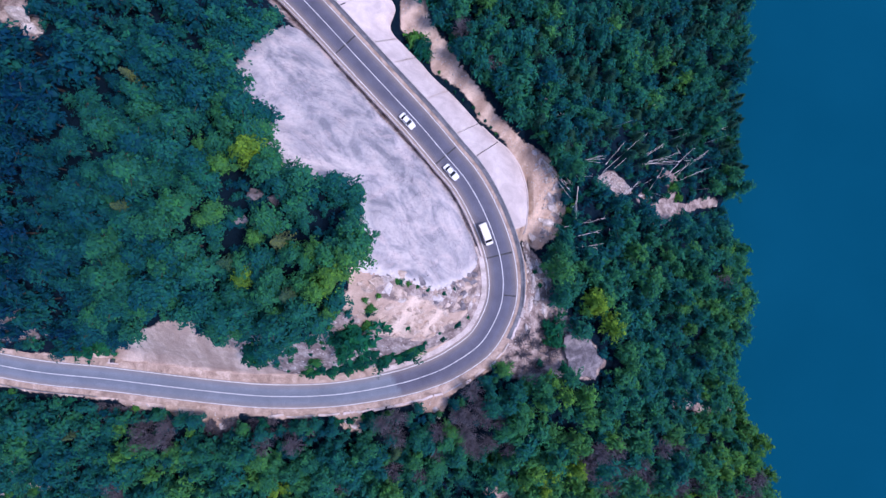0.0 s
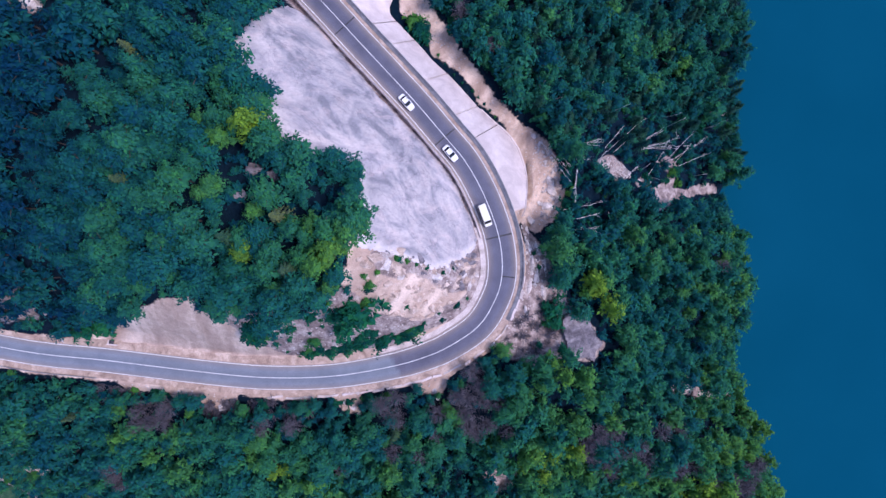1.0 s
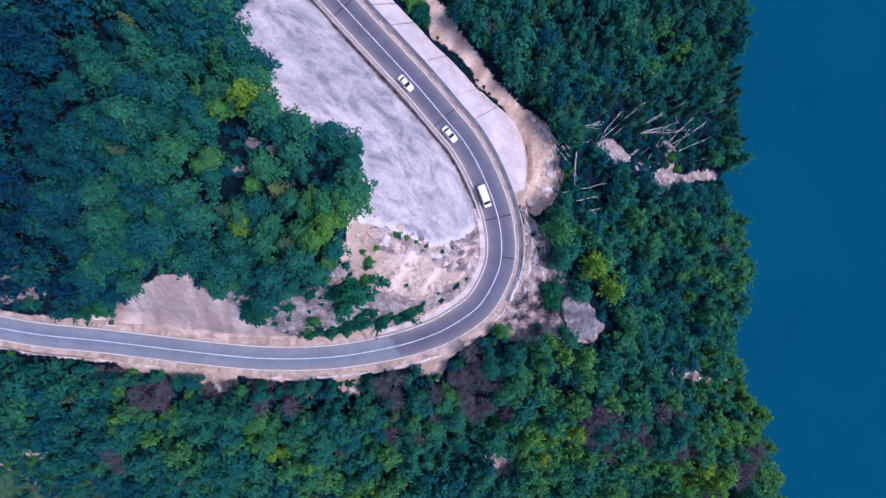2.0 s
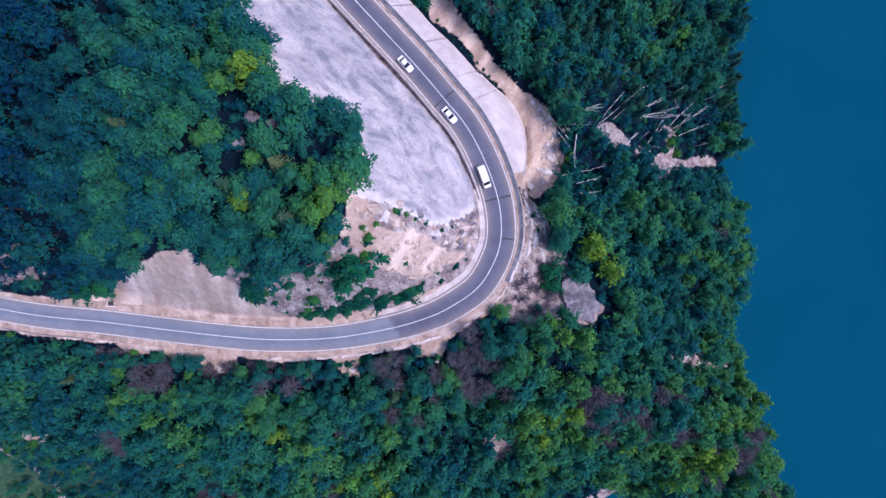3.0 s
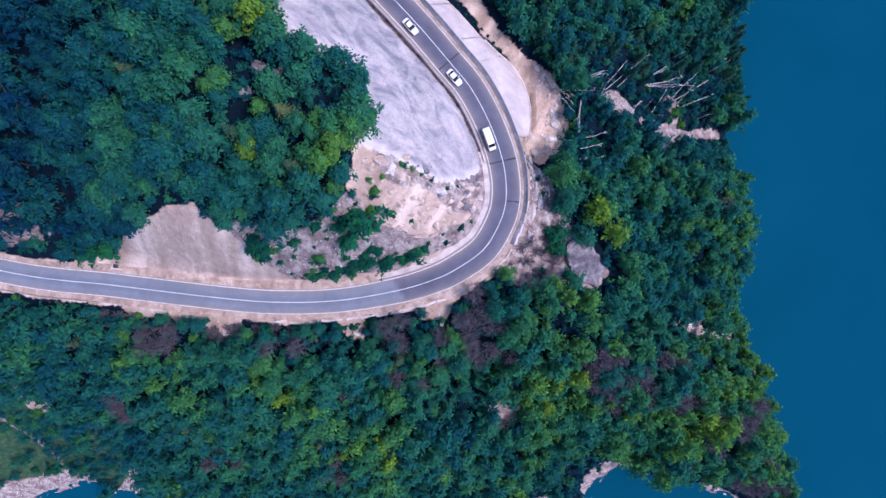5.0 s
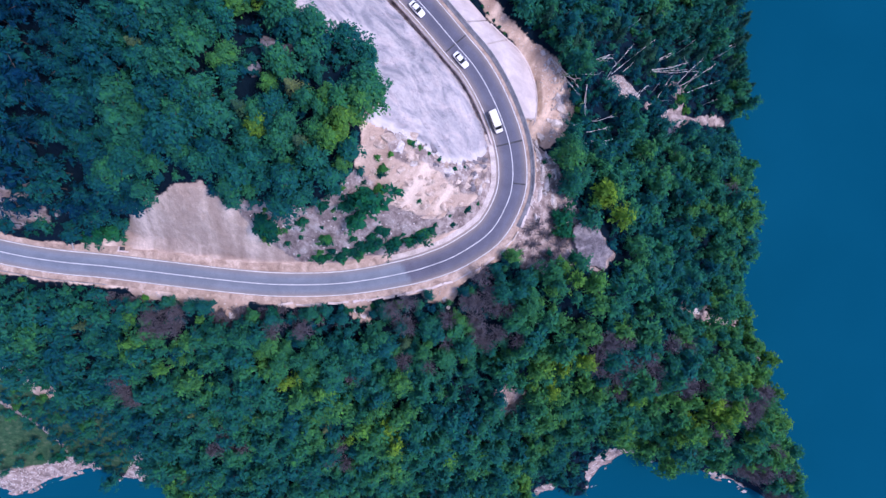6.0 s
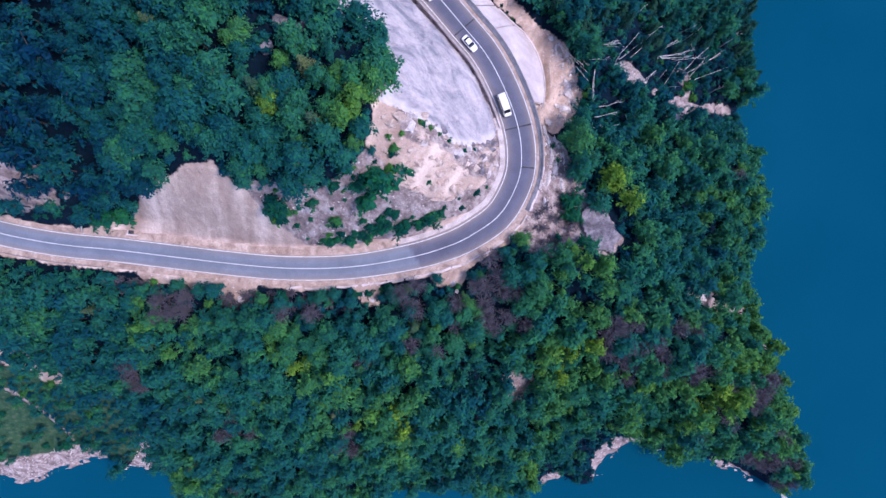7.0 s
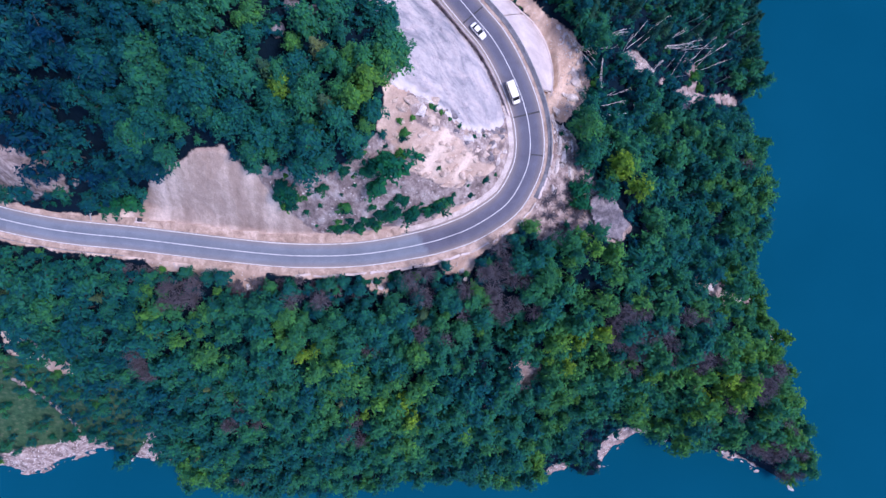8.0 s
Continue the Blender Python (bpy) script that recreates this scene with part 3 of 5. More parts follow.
# ---- shoulders, kerbs, parapets ----
outer = lambda extra: (lambda q: -1.25 * lane(q) - extra)
inner = lambda extra: (lambda q: 1.15 * lane(q) + extra)
A_APRON = along_at(17, 3)
shoulder_mesh = sweep("shoulder", A_WEST - 60, A_APRON, [(lambda q: -1.25 * lane(q) - 0.85 - 0.9 * value_noise(q, 0 * q, 7, 1), -0.3), (lambda q: -1.25 * lane(q) - 0.8, 0.05), (lambda q: -1.03 * lane(q), 0.068)], GRAVEL, 1.0)
tagged(new("shoulder", shoulder_mesh), "dusty gravel shoulder beside the road", "pavement", kind="structure")
verge_mesh = sweep("verge", A_WEST - 60, A_BEND0 + 14, [(lambda q: 1.06 * lane(q), 0.066), (lambda q: 1.15 * lane(q) + 0.4, 0.06), (lambda q: 4.3 + 1.2 * smooth(along_at(-96, -29), along_at(-86, -31), q), 0.05)], GRAVEL, 1.0)
tagged(new("verge", verge_mesh), "pale dusty gravel verge under the cut slope", "pavement", kind="structure")
walk_mesh = sweep("walkway", A_APRON - 22, A_END, [(lambda q: -1.26 * lane(q) - 1.05, -0.6), (lambda q: -1.26 * lane(q) - 1.0, 0.12), (lambda q: -1.26 * lane(q) - 0.1, 0.12), (lambda q: -1.26 * lane(q) - 0.1, 0.22), (lambda q: -1.26 * lane(q) + 0.1, 0.22), (lambda q: -1.26 * lane(q) + 0.1, 0.0)], WALKWAY, 1.0)
tagged(new("walkway", walk_mesh), "narrow grey walkway with a kerb on the outer side of the road", "pavement", kind="structure")
gutter_mesh = sweep("gutter", A_APRON - 14, A_END, [(lambda q: -1.04 * lane(q), 0.066), (lambda q: -1.24 * lane(q), 0.07)], GRAVEL, 1.0)
tagged(new("gutter", gutter_mesh), "dust-filled gutter along the outer lane", "pavement", kind="structure")

# ---- the sprayed concrete over the cut slope ----
xs, ys = np.meshgrid(np.arange(-45, 13, 0.32), np.arange(-13, 58, 0.32))
wx, wy = xs + 2.0 * (rough_noise(xs, ys, 4, 2) - 0.5), ys + 2.0 * (rough_noise(xs, ys, 4, 6) - 0.5)
keep = inside(wx, wy, SHEET)
sheet_d = nearest(xs, ys, ROAD)[0]
keep &= sheet_d > np.where(ys > 4, 4.75 + 0.7 * smooth(0.5, 0.8, value_noise(xs, ys, 6, 8)), 5.0)
rim = np.zeros(keep.shape, bool)
rim[1:-1, 1:-1] = keep[1:-1, 1:-1] & ~(keep[:-2, 1:-1] & keep[2:, 1:-1] & keep[1:-1, :-2] & keep[1:-1, 2:])
z = level(xs, ys) + 0.35 + 1.5 * (rough_noise(xs, ys, 7, 3) - 0.4) + 0.5 * np.abs(rough_noise(xs, ys, 2.4, 1) - 0.5)
z = np.where(rim, level(xs, ys) + 0.3, z)
z = np.where(keep, z, level(xs, ys) - 0.4)
use = keep[:-1, :-1] | keep[1:, :-1] | keep[:-1, 1:] | keep[1:, 1:]
f = grid_faces(xs.shape[1], xs.shape[0])[use.ravel()]
ids, back = np.unique(f, return_inverse=True)
sheet = new("sprayed_concrete", mesh_from("sprayed_concrete", np.column_stack([xs.ravel(), ys.ravel(), z.ravel()])[ids], back.reshape(f.shape), SPRAYED, True))
edge_d = nearest(xs.ravel()[ids], ys.ravel()[ids], SHEET[7:16])[0] + 2.5 * (rough_noise(xs.ravel()[ids], ys.ravel()[ids], 5, 2) - 0.5)
pale = sheet.data.attributes.new("fresh", "FLOAT", "POINT")
pale.data.foreach_set("value", (0.55 * (1 - smooth(0.5, 2.4, edge_d))).astype(np.float32))
tagged(sheet, "grey-white sprayed concrete covering the cut slope", "retaining slope", kind="structure")

# ---- the concrete apron below the road ----
FOOT = spline([(-22, 74, 49), (-15.4, 67.3, 48.8), (-12.4, 63, 48.5), (-13.8, 57.8, 48.2), (-10.1, 53.4, 47.8), (-5.8, 49.0, 47.5), (-2.4, 45.2, 47.2), (2.4, 40.9, 46.8), (6.9, 36.2, 46.3), (9.9, 33, 45.8), (13.8, 29.5, 45), (17.7, 26.5, 43.8), (21, 21.7, 42.9), (22.6, 14.6, 44.5), (21.4, 6.5, 50.5), (20.0, 3.6, 54)], 0.8)
apron = tagged(new("apron"), "pale concrete slab apron falling away below the road", "retaining slope", kind="structure")
cuts = [along_at(-34, 78), along_at(-23, 62), along_at(-16.6, 51.1), along_at(-12.1, 45.9), along_at(-4, 37), along_at(3.6, 28.6), along_at(7.8, 22.7), along_at(18.5, 5)]
foot_along = nearest(FOOT[:, 0], FOOT[:, 1], ROAD)[2]
order = np.argsort(foot_along)
for lo, hi in zip(cuts[1:], cuts[:-1]):
    q = np.linspace(hi - 0.12, lo + 0.12, 14)
    top = on_road(q, -1.26 * lane(q) - 1.06, -0.05)
    foot = np.column_stack([np.interp(q, foot_along[order], FOOT[order, k]) for k in range(3)])
    lay = [top * (1 - s) + foot * s for s in np.linspace(0, 1, 9)]
    under = [p - (0.25, 0.2, 0.5) for p in (lay[-1], lay[0])]
    v = np.stack(lay + under + [lay[0]], 1)
    part("slab", mesh_from("slab", v.reshape(-1, 3), grid_faces(12, 14), CONCRETE), CONCRETE, apron)

lip = FOOT[FOOT[:, 1] < 33]
ring = np.stack([lip + (0.0, 0.0, -0.1), lip + (0.0, 0.0, 0.22), lip + (0.32, 0.1, 0.22), lip + (0.34, 0.1, -0.6)], 1)
part("lip", mesh_from("lip", ring.reshape(-1, 3), grid_faces(4, len(lip)), CONCRETE), CONCRETE, apron)

# ---- woods ----
def diamonds(centres, normals, size, rng, ways=None, broad=0.55):
    """Small pointed leaf sprays: one four-cornered face each, pointing along their ways."""
    n = len(centres)
    if ways is None:
        t = np.cross(normals, rng.normal(size=(n, 3)))
    else:
        t = ways - normals * np.sum(ways * normals, axis=1)[:, None]
    t /= np.linalg.norm(t, axis=1)[:, None] + 1e-9
    b = np.cross(normals, t)
    s = (size * rng.uniform(0.6, 1.4, n))[:, None]
    dip = normals * s * rng.uniform(-0.45, 0.05, n)[:, None]
    v = np.stack([centres + t * s * (2.0 - broad) + dip, centres + b * s * broad, centres - t * s * 0.9 + 0.4 * dip, centres - b * s * broad], 1)
    return v.reshape(-1, 3), np.arange(4 * n).reshape(n, 4)


# A rounded clump of twelve four-cornered faces, the shaded heart of each bough.
CORE = np.array([(x, y, z) for x in (-1, 1) for y in (-1, 1) for z in (-1, 1)] + [(2, 0, 0), (-2, 0, 0), (0, 2, 0), (0, -2, 0), (0, 0, 2), (0, 0, -2)], float)
CORE[:8] *= 0.577
CORE[8:] *= 0.5
CORE_FACES = []
for a, b in ((8, 10), (8, 11), (8, 12), (8, 13), (9, 10), (9, 11), (9, 12), (9, 13), (10, 12), (10, 13), (11, 12), (11, 13)):
    both = [k for k in range(8) if CORE[k] @ CORE[a] > 0 and CORE[k] @ CORE[b] > 0]
    quad = [a, both[0], b, both[1]]
    p = CORE[quad]
    if np.cross(p[1] - p[0], p[2] - p[0]) @ (p[0] + p[2]) < 0:
        quad = quad[::-1]
    CORE_FACES.append(quad)
CORE_FACES = np.array(CORE_FACES)


def crown_arrays(rng, boughs, leaves, size, radius, tall, hearts=5, broad=0.55):
    """A ragged crown: boughs in a spiral up the stem, each with three fans of leaf sprays towards its tip."""
    pts, nor, way = [], [], []
    for k in range(boughs):
        u = (k + rng.uniform(0.2, 0.8)) / boughs
        ang = k * 2.4 + rng.normal(0, 0.35)
        reach = radius * (1 - 0.93 * u**1.5) ** 0.75 * rng.uniform(0.5, 1.28)
        tip = tall * (0.42 + 0.56 * u) + rng.normal(0, 0.03) * tall
        root = tip - reach * rng.uniform(0.35, 0.8)
        out = np.array([np.cos(ang), np.sin(ang), 0.0])
        side = np.array([-out[1], out[0], 0.0])
        for s in (0.5, 0.78, 1.0):
            w = radius * (0.26 - 0.11 * s) * rng.uniform(0.7, 1.4)
            c = out * reach * s + side * reach * rng.normal(0, 0.09) + (0, 0, root + (tip - root) * s**0.8)
            a, b, h = rng.normal(0, 0.85, leaves), rng.normal(0, 0.75, leaves), rng.normal(0, 0.3, leaves)
            pts.append(c + w * (a[:, None] * out + b[:, None] * side) + (w * (h - 0.25 * (a * a + b * b) * 0.6))[:, None] * (0, 0, 1))
            n = np.array([0, 0, 1.0]) + 0.55 * out + 0.35 * (a[:, None] * out + b[:, None] * side) + rng.normal(0, 0.38, (leaves, 3))
            nor.append(n / np.linalg.norm(n, axis=1)[:, None])
            way.append(out + 0.55 * (a[:, None] * out + b[:, None] * side) + rng.normal(0, 0.7, (leaves, 3)))
    va, fa = diamonds(np.vstack(pts), np.vstack(nor), size, rng, np.vstack(way), broad)
    base, out_v, out_f = len(va), [va], [fa]
    for k in range(hearts):
        ang, r = k * 2.4, radius * 0.42 * (k > 0) * rng.uniform(0.6, 1.1)
        c = np.array([r * np.cos(ang), r * np.sin(ang), tall * (0.68 if k == 0 else rng.uniform(0.42, 0.56))])
        out_v.append(c + CORE * radius * 0.36 * rng.uniform(0.7, 1.0, (14, 1)) * (1, 1, 1.1))
        out_f.append(CORE_FACES + base)
        base += 14
    return np.vstack(out_v), np.vstack(out_f)


def tubes(paths, sides=5):
    """Tapered limbs: each a list of places and radii."""
    vs, fs, base = [], [], 0
    for places, radii in paths:
        p = np.asarray(places, float)
        d = np.gradient(p, axis=0)
        d /= np.linalg.norm(d, axis=1)[:, None]
        x = np.cross(d, (0.31, 0.22, 0.92) if abs(d[0][2]) < 0.8 else (1, 0.1, 0))
        x /= np.linalg.norm(x, axis=1)[:, None]
        y = np.cross(d, x)
        ang = np.linspace(0, 2 * np.pi, sides, endpoint=False)
        ring = p[:, None] + np.asarray(radii)[:, None, None] * (np.cos(ang)[None, :, None] * x[:, None] + np.sin(ang)[None, :, None] * y[:, None])
        vs.append(ring.reshape(-1, 3))
        i = np.arange(len(p) * sides).reshape(len(p), sides)
        j = np.roll(i, -1, axis=1)
        fs.append(np.stack([i[:-1], j[:-1], j[1:], i[1:]], -1).reshape(-1, 4) + base)
        base += len(p) * sides
    return np.vstack(vs), np.vstack(fs)


def trunk_arrays(rng, tall, radius, limbs=6):
    lean = rng.normal(0, 0.25, 2)
    z = np.linspace(-1.2, tall * 0.8, 5)
    stem = np.column_stack([lean[0] * (z / tall) ** 2, lean[1] * (z / tall) ** 2, z])
    paths = [(stem, np.linspace(0.2, 0.06, 5) * tall / 9)]
    for k in range(limbs):
        h = tall * rng.uniform(0.4, 0.7)
        ang = k * 2.4 + rng.normal(0, 0.3)
        r = radius * rng.uniform(0.55, 0.85)
        s = np.linspace(0, 1, 3)
        paths.append((np.column_stack([r * s * np.cos(ang), r * s * np.sin(ang), h + s * tall * 0.2]), np.linspace(0.08, 0.025, 3)))
    return tubes(paths, 5)


def bare_arrays(rng, tall, radius, twigs):
    """A leafless crown of many thin twigs."""
    paths = []
    for k in range(twigs):
        ang, r = rng.uniform(0, 6.28), radius * np.sqrt(rng.uniform(0.05, 1))
        h = tall * rng.uniform(0.25, 0.6)
        s = np.linspace(0, 1, 3)
        end = tall * (1 - 0.45 * (r / radius) ** 2) * rng.uniform(0.8, 1.05)
        paths.append((np.column_stack([r * s * np.cos(ang) + rng.normal(0, 0.15, 3), r * s * np.sin(ang) + rng.normal(0, 0.15, 3), h + (end - h) * s**0.8]), np.linspace(0.07, 0.03, 3)))
    fuzz = []
    for places, radii in paths:
        fuzz += [(places[1] + (places[2] - places[1]) * s + rng.normal(0, 0.028 * tall, 3)) for s in (0.2, 0.4, 0.6, 0.75, 0.9, 1.05, 1.15)]
    fuzz = np.array(fuzz)
    nor = rng.normal(size=fuzz.shape) + (0, 0, 0.8)
    nor /= np.linalg.norm(nor, axis=1)[:, None]
    va, fa = tubes(paths, 3)
    vb, fb = diamonds(fuzz, nor, 0.12, rng)
    return np.vstack([va, vb]), np.vstack([fa, fb + len(va)])


def conifer_arrays(rng, tall, radius):
    """Drooping whorls of needle sprays round a straight stem."""
    pts, nor = [], []
    for w in range(9):
        z = tall * (0.2 + 0.78 * w / 8)
        r = radius * (1 - w / 8.6)
        for k in range(8):
            ang = k * 0.785 + w * 0.4 + rng.normal(0, 0.1)
            s = np.linspace(0.15, 1, 8)
            p = np.column_stack([r * s * np.cos(ang), r * s * np.sin(ang), z - 0.35 * r * s**2])
            pts.append(p + rng.normal(0, 0.06, p.shape))
            q = np.tile((0.25 * np.cos(ang), 0.25 * np.sin(ang), 1.0), (8, 1)) + rng.normal(0, 0.3, (8, 3))
            nor.append(q / np.linalg.norm(q, axis=1)[:, None])
    return diamonds(np.vstack(pts), np.vstack(nor), 0.24, rng)


def tree_thing(name, crown, trunk, crown_mat, label, category, group, m):
    base = tagged(new(name), label, category, group)
    part("crown", mesh_from("crown", *crown, crown_mat), crown_mat, base)
    part("trunk", mesh_from("trunk", *trunk, BARK), BARK, base)
    base.matrix_basis = m
    return base


# Where trees can stand.
rng = np.random.default_rng(11)
tx, ty = np.zeros(0), np.zeros(0)
for space, hill in ((3.7, True), (3.55, False)):
    hx, hy = np.meshgrid(np.arange(-172, 122, space), np.arange(-124, 100, space * 0.866))
    hx = hx + (np.arange(hx.shape[0]) % 2)[:, None] * space / 2
    hx, hy = (hx + rng.uniform(-0.36, 0.36, hx.shape) * space).ravel(), (hy + rng.uniform(-0.36, 0.36, hy.shape) * space).ravel()
    mine = (nearest(hx, hy, ROAD)[1] > 0) == hill
    tx, ty = np.append(tx, hx[mine]), np.append(ty, hy[mine])
rim_line = spline(SHEET[:10] + np.array([(-0.6, 0.1)]), 3.6)
tx, ty = np.append(tx, rim_line[:, 0] + rng.normal(0, 0.4, len(rim_line))), np.append(ty, rim_line[:, 1] + rng.normal(0, 0.4, len(rim_line)))
tz = level(tx, ty)
road_d, road_side, _ = nearest(tx, ty, ROAD)
shore_d = nearest(tx, ty, SHORE)[0]
soil, stone, grass = cover_at(tx, ty)
for ex, ey in ((1.3, 0), (-1.3, 0), (0, 1.3), (0, -1.3)):
    s2, t2, _ = cover_at(tx + ex, ty + ey)
    bared = np.minimum(soil + stone, s2 + t2)
    soil, stone = bared, 0 * bared
apron_zone = inside(tx, ty, np.vstack([FOOT[:, :2], on_road(np.linspace(cuts[-1], cuts[0], 30), np.full(30, -4.0))[:, :2]]))
ok = inside(tx, ty, LAND) & (tz > 0.5) & (road_d > np.where(road_side > 0, np.where(tx < -90, 5.6, np.where(tx < -84, 6.6, 7.6)), np.where(tx < -20, 5.6, 6.2))) & (shore_d > 1.0)
ok &= (soil + stone < 0.5) & ~(inside(tx, ty, SHEET) & (nearest(tx, ty, np.vstack([SHEET, SHEET[:1]]))[0] > np.where((tx < -12) & (ty > 0), 1.4, 0.0))) & ~apron_zone
bench_d, bench_side, _ = nearest(tx, ty, BENCH)
ok &= ~((bench_d < 11) & (bench_side < 0) & (road_side < 0))
ok &= (tx > -(0.78 * (EYE - tz) + 13)) & (ty < 0.44 * (EYE - tz) + 7)
thin = np.any([inside(tx, ty, np.array(p)) for p in THIN], axis=0)
ok &= nearest(tx, ty, BENCH)[0] > 3.4
ok &= (grass < 0.5) | (rng.random(tx.shape) < 0.5)
ok &= ~thin | (rng.random(tx.shape) < 0.45)
for cx, cy, cr in CLEAR:
    ok &= np.hypot(tx - cx, ty - cy) > cr
ok &= rng.random(tx.shape) > 0.045
tx, ty, tz, road_d, road_side, shore_d, grass, thin = (q[ok] for q in (tx, ty, tz, road_d, road_side, shore_d, grass, thin))
count = len(tx)
size = np.where(road_side > 0, rng.uniform(0.55, 1.2, count), rng.uniform(0.5, 1.28, count)) * (0.8 + 0.4 * rough_noise(tx, ty, 22, 1))
size *= np.where(road_d < 12, np.where(ty > -28, 0.85, 0.62), 1.0) * np.where(grass > 0.5, 0.5, 1.0) * np.where(thin, 0.52, 1.0)
turn = rng.uniform(0, 360, count)
tint = np.clip(0.55 * rough_noise(tx, ty, 18, 5) + 0.42 * rng.random(count) ** 1.4, 0, 0.92)
# Tint also carries light: shaded west hill darker, lit east slope brighter.
tint += np.where(tx < -66, -0.3, np.where(tx < -44, -0.12, 0.04)) * ((ty > -20) & (tx < 0)) + np.where(ty < -42, 0.1, 0) + np.where((tx > 22) & (ty < 2), 0.15, np.where((tx > 8) & (ty > 20), 0.06, 0)) - 0.15 * thin
tint = np.clip(tint, 0, 0.92)
for bx, by, br in ((28, -62, 9), (42, -16, 7), (98, 23, 7), (-33, 17, 6), (-36, -4.5, 2.5), (-46, 12, 5), (-50, 24, 4), (-22, -6, 4), (-22, -76, 10), (-33, -66, 9), (-42, -57, 7), (75, -76, 6), (-86, -12, 5)):
    tint = np.where(np.hypot(tx - bx, ty - by) < br, np.clip(tint + rng.uniform(0.1, 0.32, count), 0, 1), tint)
bare = np.zeros(count, bool)
for bx, by, br in ((9, -39, 5), (14, -46, 7), (4, -46, 6), (-12, -45, 4), (42, -55, 5), (50, -57, 5), (59, -59, 6), (66, -64, 5), (46, -64, 4), (80, -87, 6), (100, -96, 6), (107, -104, 5), (90, -74, 5), (98, -78, 5),
                   (20, -28, 4), (-40, -46, 4), (-70, -46, 4), (-34, -87, 4), (-65, -84, 4), (-88, -65, 4), (-10, -57, 4)):
    bare |= (np.hypot(tx - bx, ty - by) < 1.3 * br) & (rng.random(count) < 0.5)
bare |= rng.random(count) < 0.006
fir = ~bare & (rng.random(count) < np.where((tx > 22) & (ty > 24), 0.28, np.where(tx < 10, 0.012, 0.0)))

KINDS = [dict(crown=crown_arrays(np.random.default_rng(50 + k), 23 + k, 12, 0.255, 2.8 + 0.15 * (k % 3), 9.6 + 0.6 * (k % 2), 7, 0.66), trunk=trunk_arrays(np.random.default_rng(70 + k), 9.0, 2.8)) for k in range(6)]
MASS = [crown_arrays(np.random.default_rng(90 + k), 14 + k % 5, 6, 0.36, 2.75 + 0.15 * (k % 3), 9.3 + 0.6 * (k % 2), 4) for k in range(8)]
MASS_TRUNK = [trunk_arrays(np.random.default_rng(130 + k), 9.0, 2.8, 3) for k in range(4)]

# low growth in the gaps between the crowns
gx, gy = np.meshgrid(np.arange(-135, 112, 2.7), np.arange(-118, 78, 2.7))
gx, gy = (gx + rng.uniform(-1.1, 1.1, gx.shape)).ravel(), (gy + rng.uniform(-1.1, 1.1, gy.shape)).ravel()
gz = level(gx, gy)
soil, stone, grass = cover_at(gx, gy)
gap = inside(gx, gy, LAND) & (gz > 1.0) & (soil + stone < 0.35) & ((grass < 0.5) | (rng.random(gx.shape) < 0.9)) & (nearest(gx, gy, SHORE)[0] > 1.5)
gap &= (nearest(gx, gy, ROAD)[0] > 7.4) & (nearest(gx, gy, BENCH)[0] > 3.4) & ~inside(gx, gy, SHEET)
gap &= ~inside(gx, gy, np.vstack([FOOT[:, :2], on_road(np.linspace(cuts[-1], cuts[0], 30), np.full(30, -4.0))[:, :2]]))
gap &= ~((nearest(gx, gy, BENCH)[0] < 13) & (nearest(gx, gy, BENCH)[1] < 0) & (nearest(gx, gy, ROAD)[1] < 0))
gap &= (gx > -(0.78 * (EYE - gz) + 8)) & (gy < 0.44 * (EYE - gz) + 4)
gx, gy, gz = gx[gap], gy[gap], gz[gap]
clear = np.array([np.min(np.hypot(tx - x, ty - y) / np.maximum(size, 0.3)) for x, y in zip(gx, gy)]) > 1.95
gx, gy, gz = gx[clear], gy[clear], gz[clear]
low = np.arange(count, count + len(gx))
tx, ty, tz = np.r_[tx, gx], np.r_[ty, gy], np.r_[tz, gz]
open_ground = np.any([inside(gx, gy, np.array(p)) for p in THIN + GRASS], axis=0)
size = np.r_[size, rng.uniform(0.28, 0.6, len(gx)) * np.where(open_ground, 0.85, 1.0)]
turn = np.r_[turn, rng.uniform(0, 360, len(gx))]
tint = np.r_[tint, np.clip(0.5 * rng.random(len(gx)) ** 1.4 + 0.25 * rough_noise(gx, gy, 14, 3), 0, 0.85)]
UNDER = [crown_arrays(np.random.default_rng(190 + k), 7, 4, 0.65, 3.0, 6.0, 3) for k in range(6)]

leafy = np.where(~bare & ~fir)[0]
near_first = leafy[np.argsort(np.hypot(tx[leafy] + 22, ty[leafy] + 8))]
single, rest = near_first[:300], near_first[300:]
models = [tree_thing("broadleaf_tree", kind["crown"], kind["trunk"], LEAF, "green broadleaf tree with a dense lumpy crown", "tree", "trees of the hillside", pose(tx[i], ty[i], tz[i], 0, 0, turn[i]) @ Matrix.Scale(size[i], 4))
          for kind, i in zip(KINDS, single[:6])]
for model, i in zip(models, single):
    for child in model.children:
        child.color = (tint[i], tint[i], tint[i], 1)
for i in single[6:]:
    model = models[int(rng.integers(6))]
    made = copy_thing(model, pose(tx[i], ty[i], tz[i], 0, 0, turn[i]))
    made.scale = (size[i] * rng.uniform(0.85, 1.2), size[i] * rng.uniform(0.85, 1.2), size[i] * rng.uniform(0.85, 1.25))
    made.children[0].color = (tint[i], tint[i], tint[i], 1)
    made.children[1].color = (tint[i], tint[i], tint[i], 1)


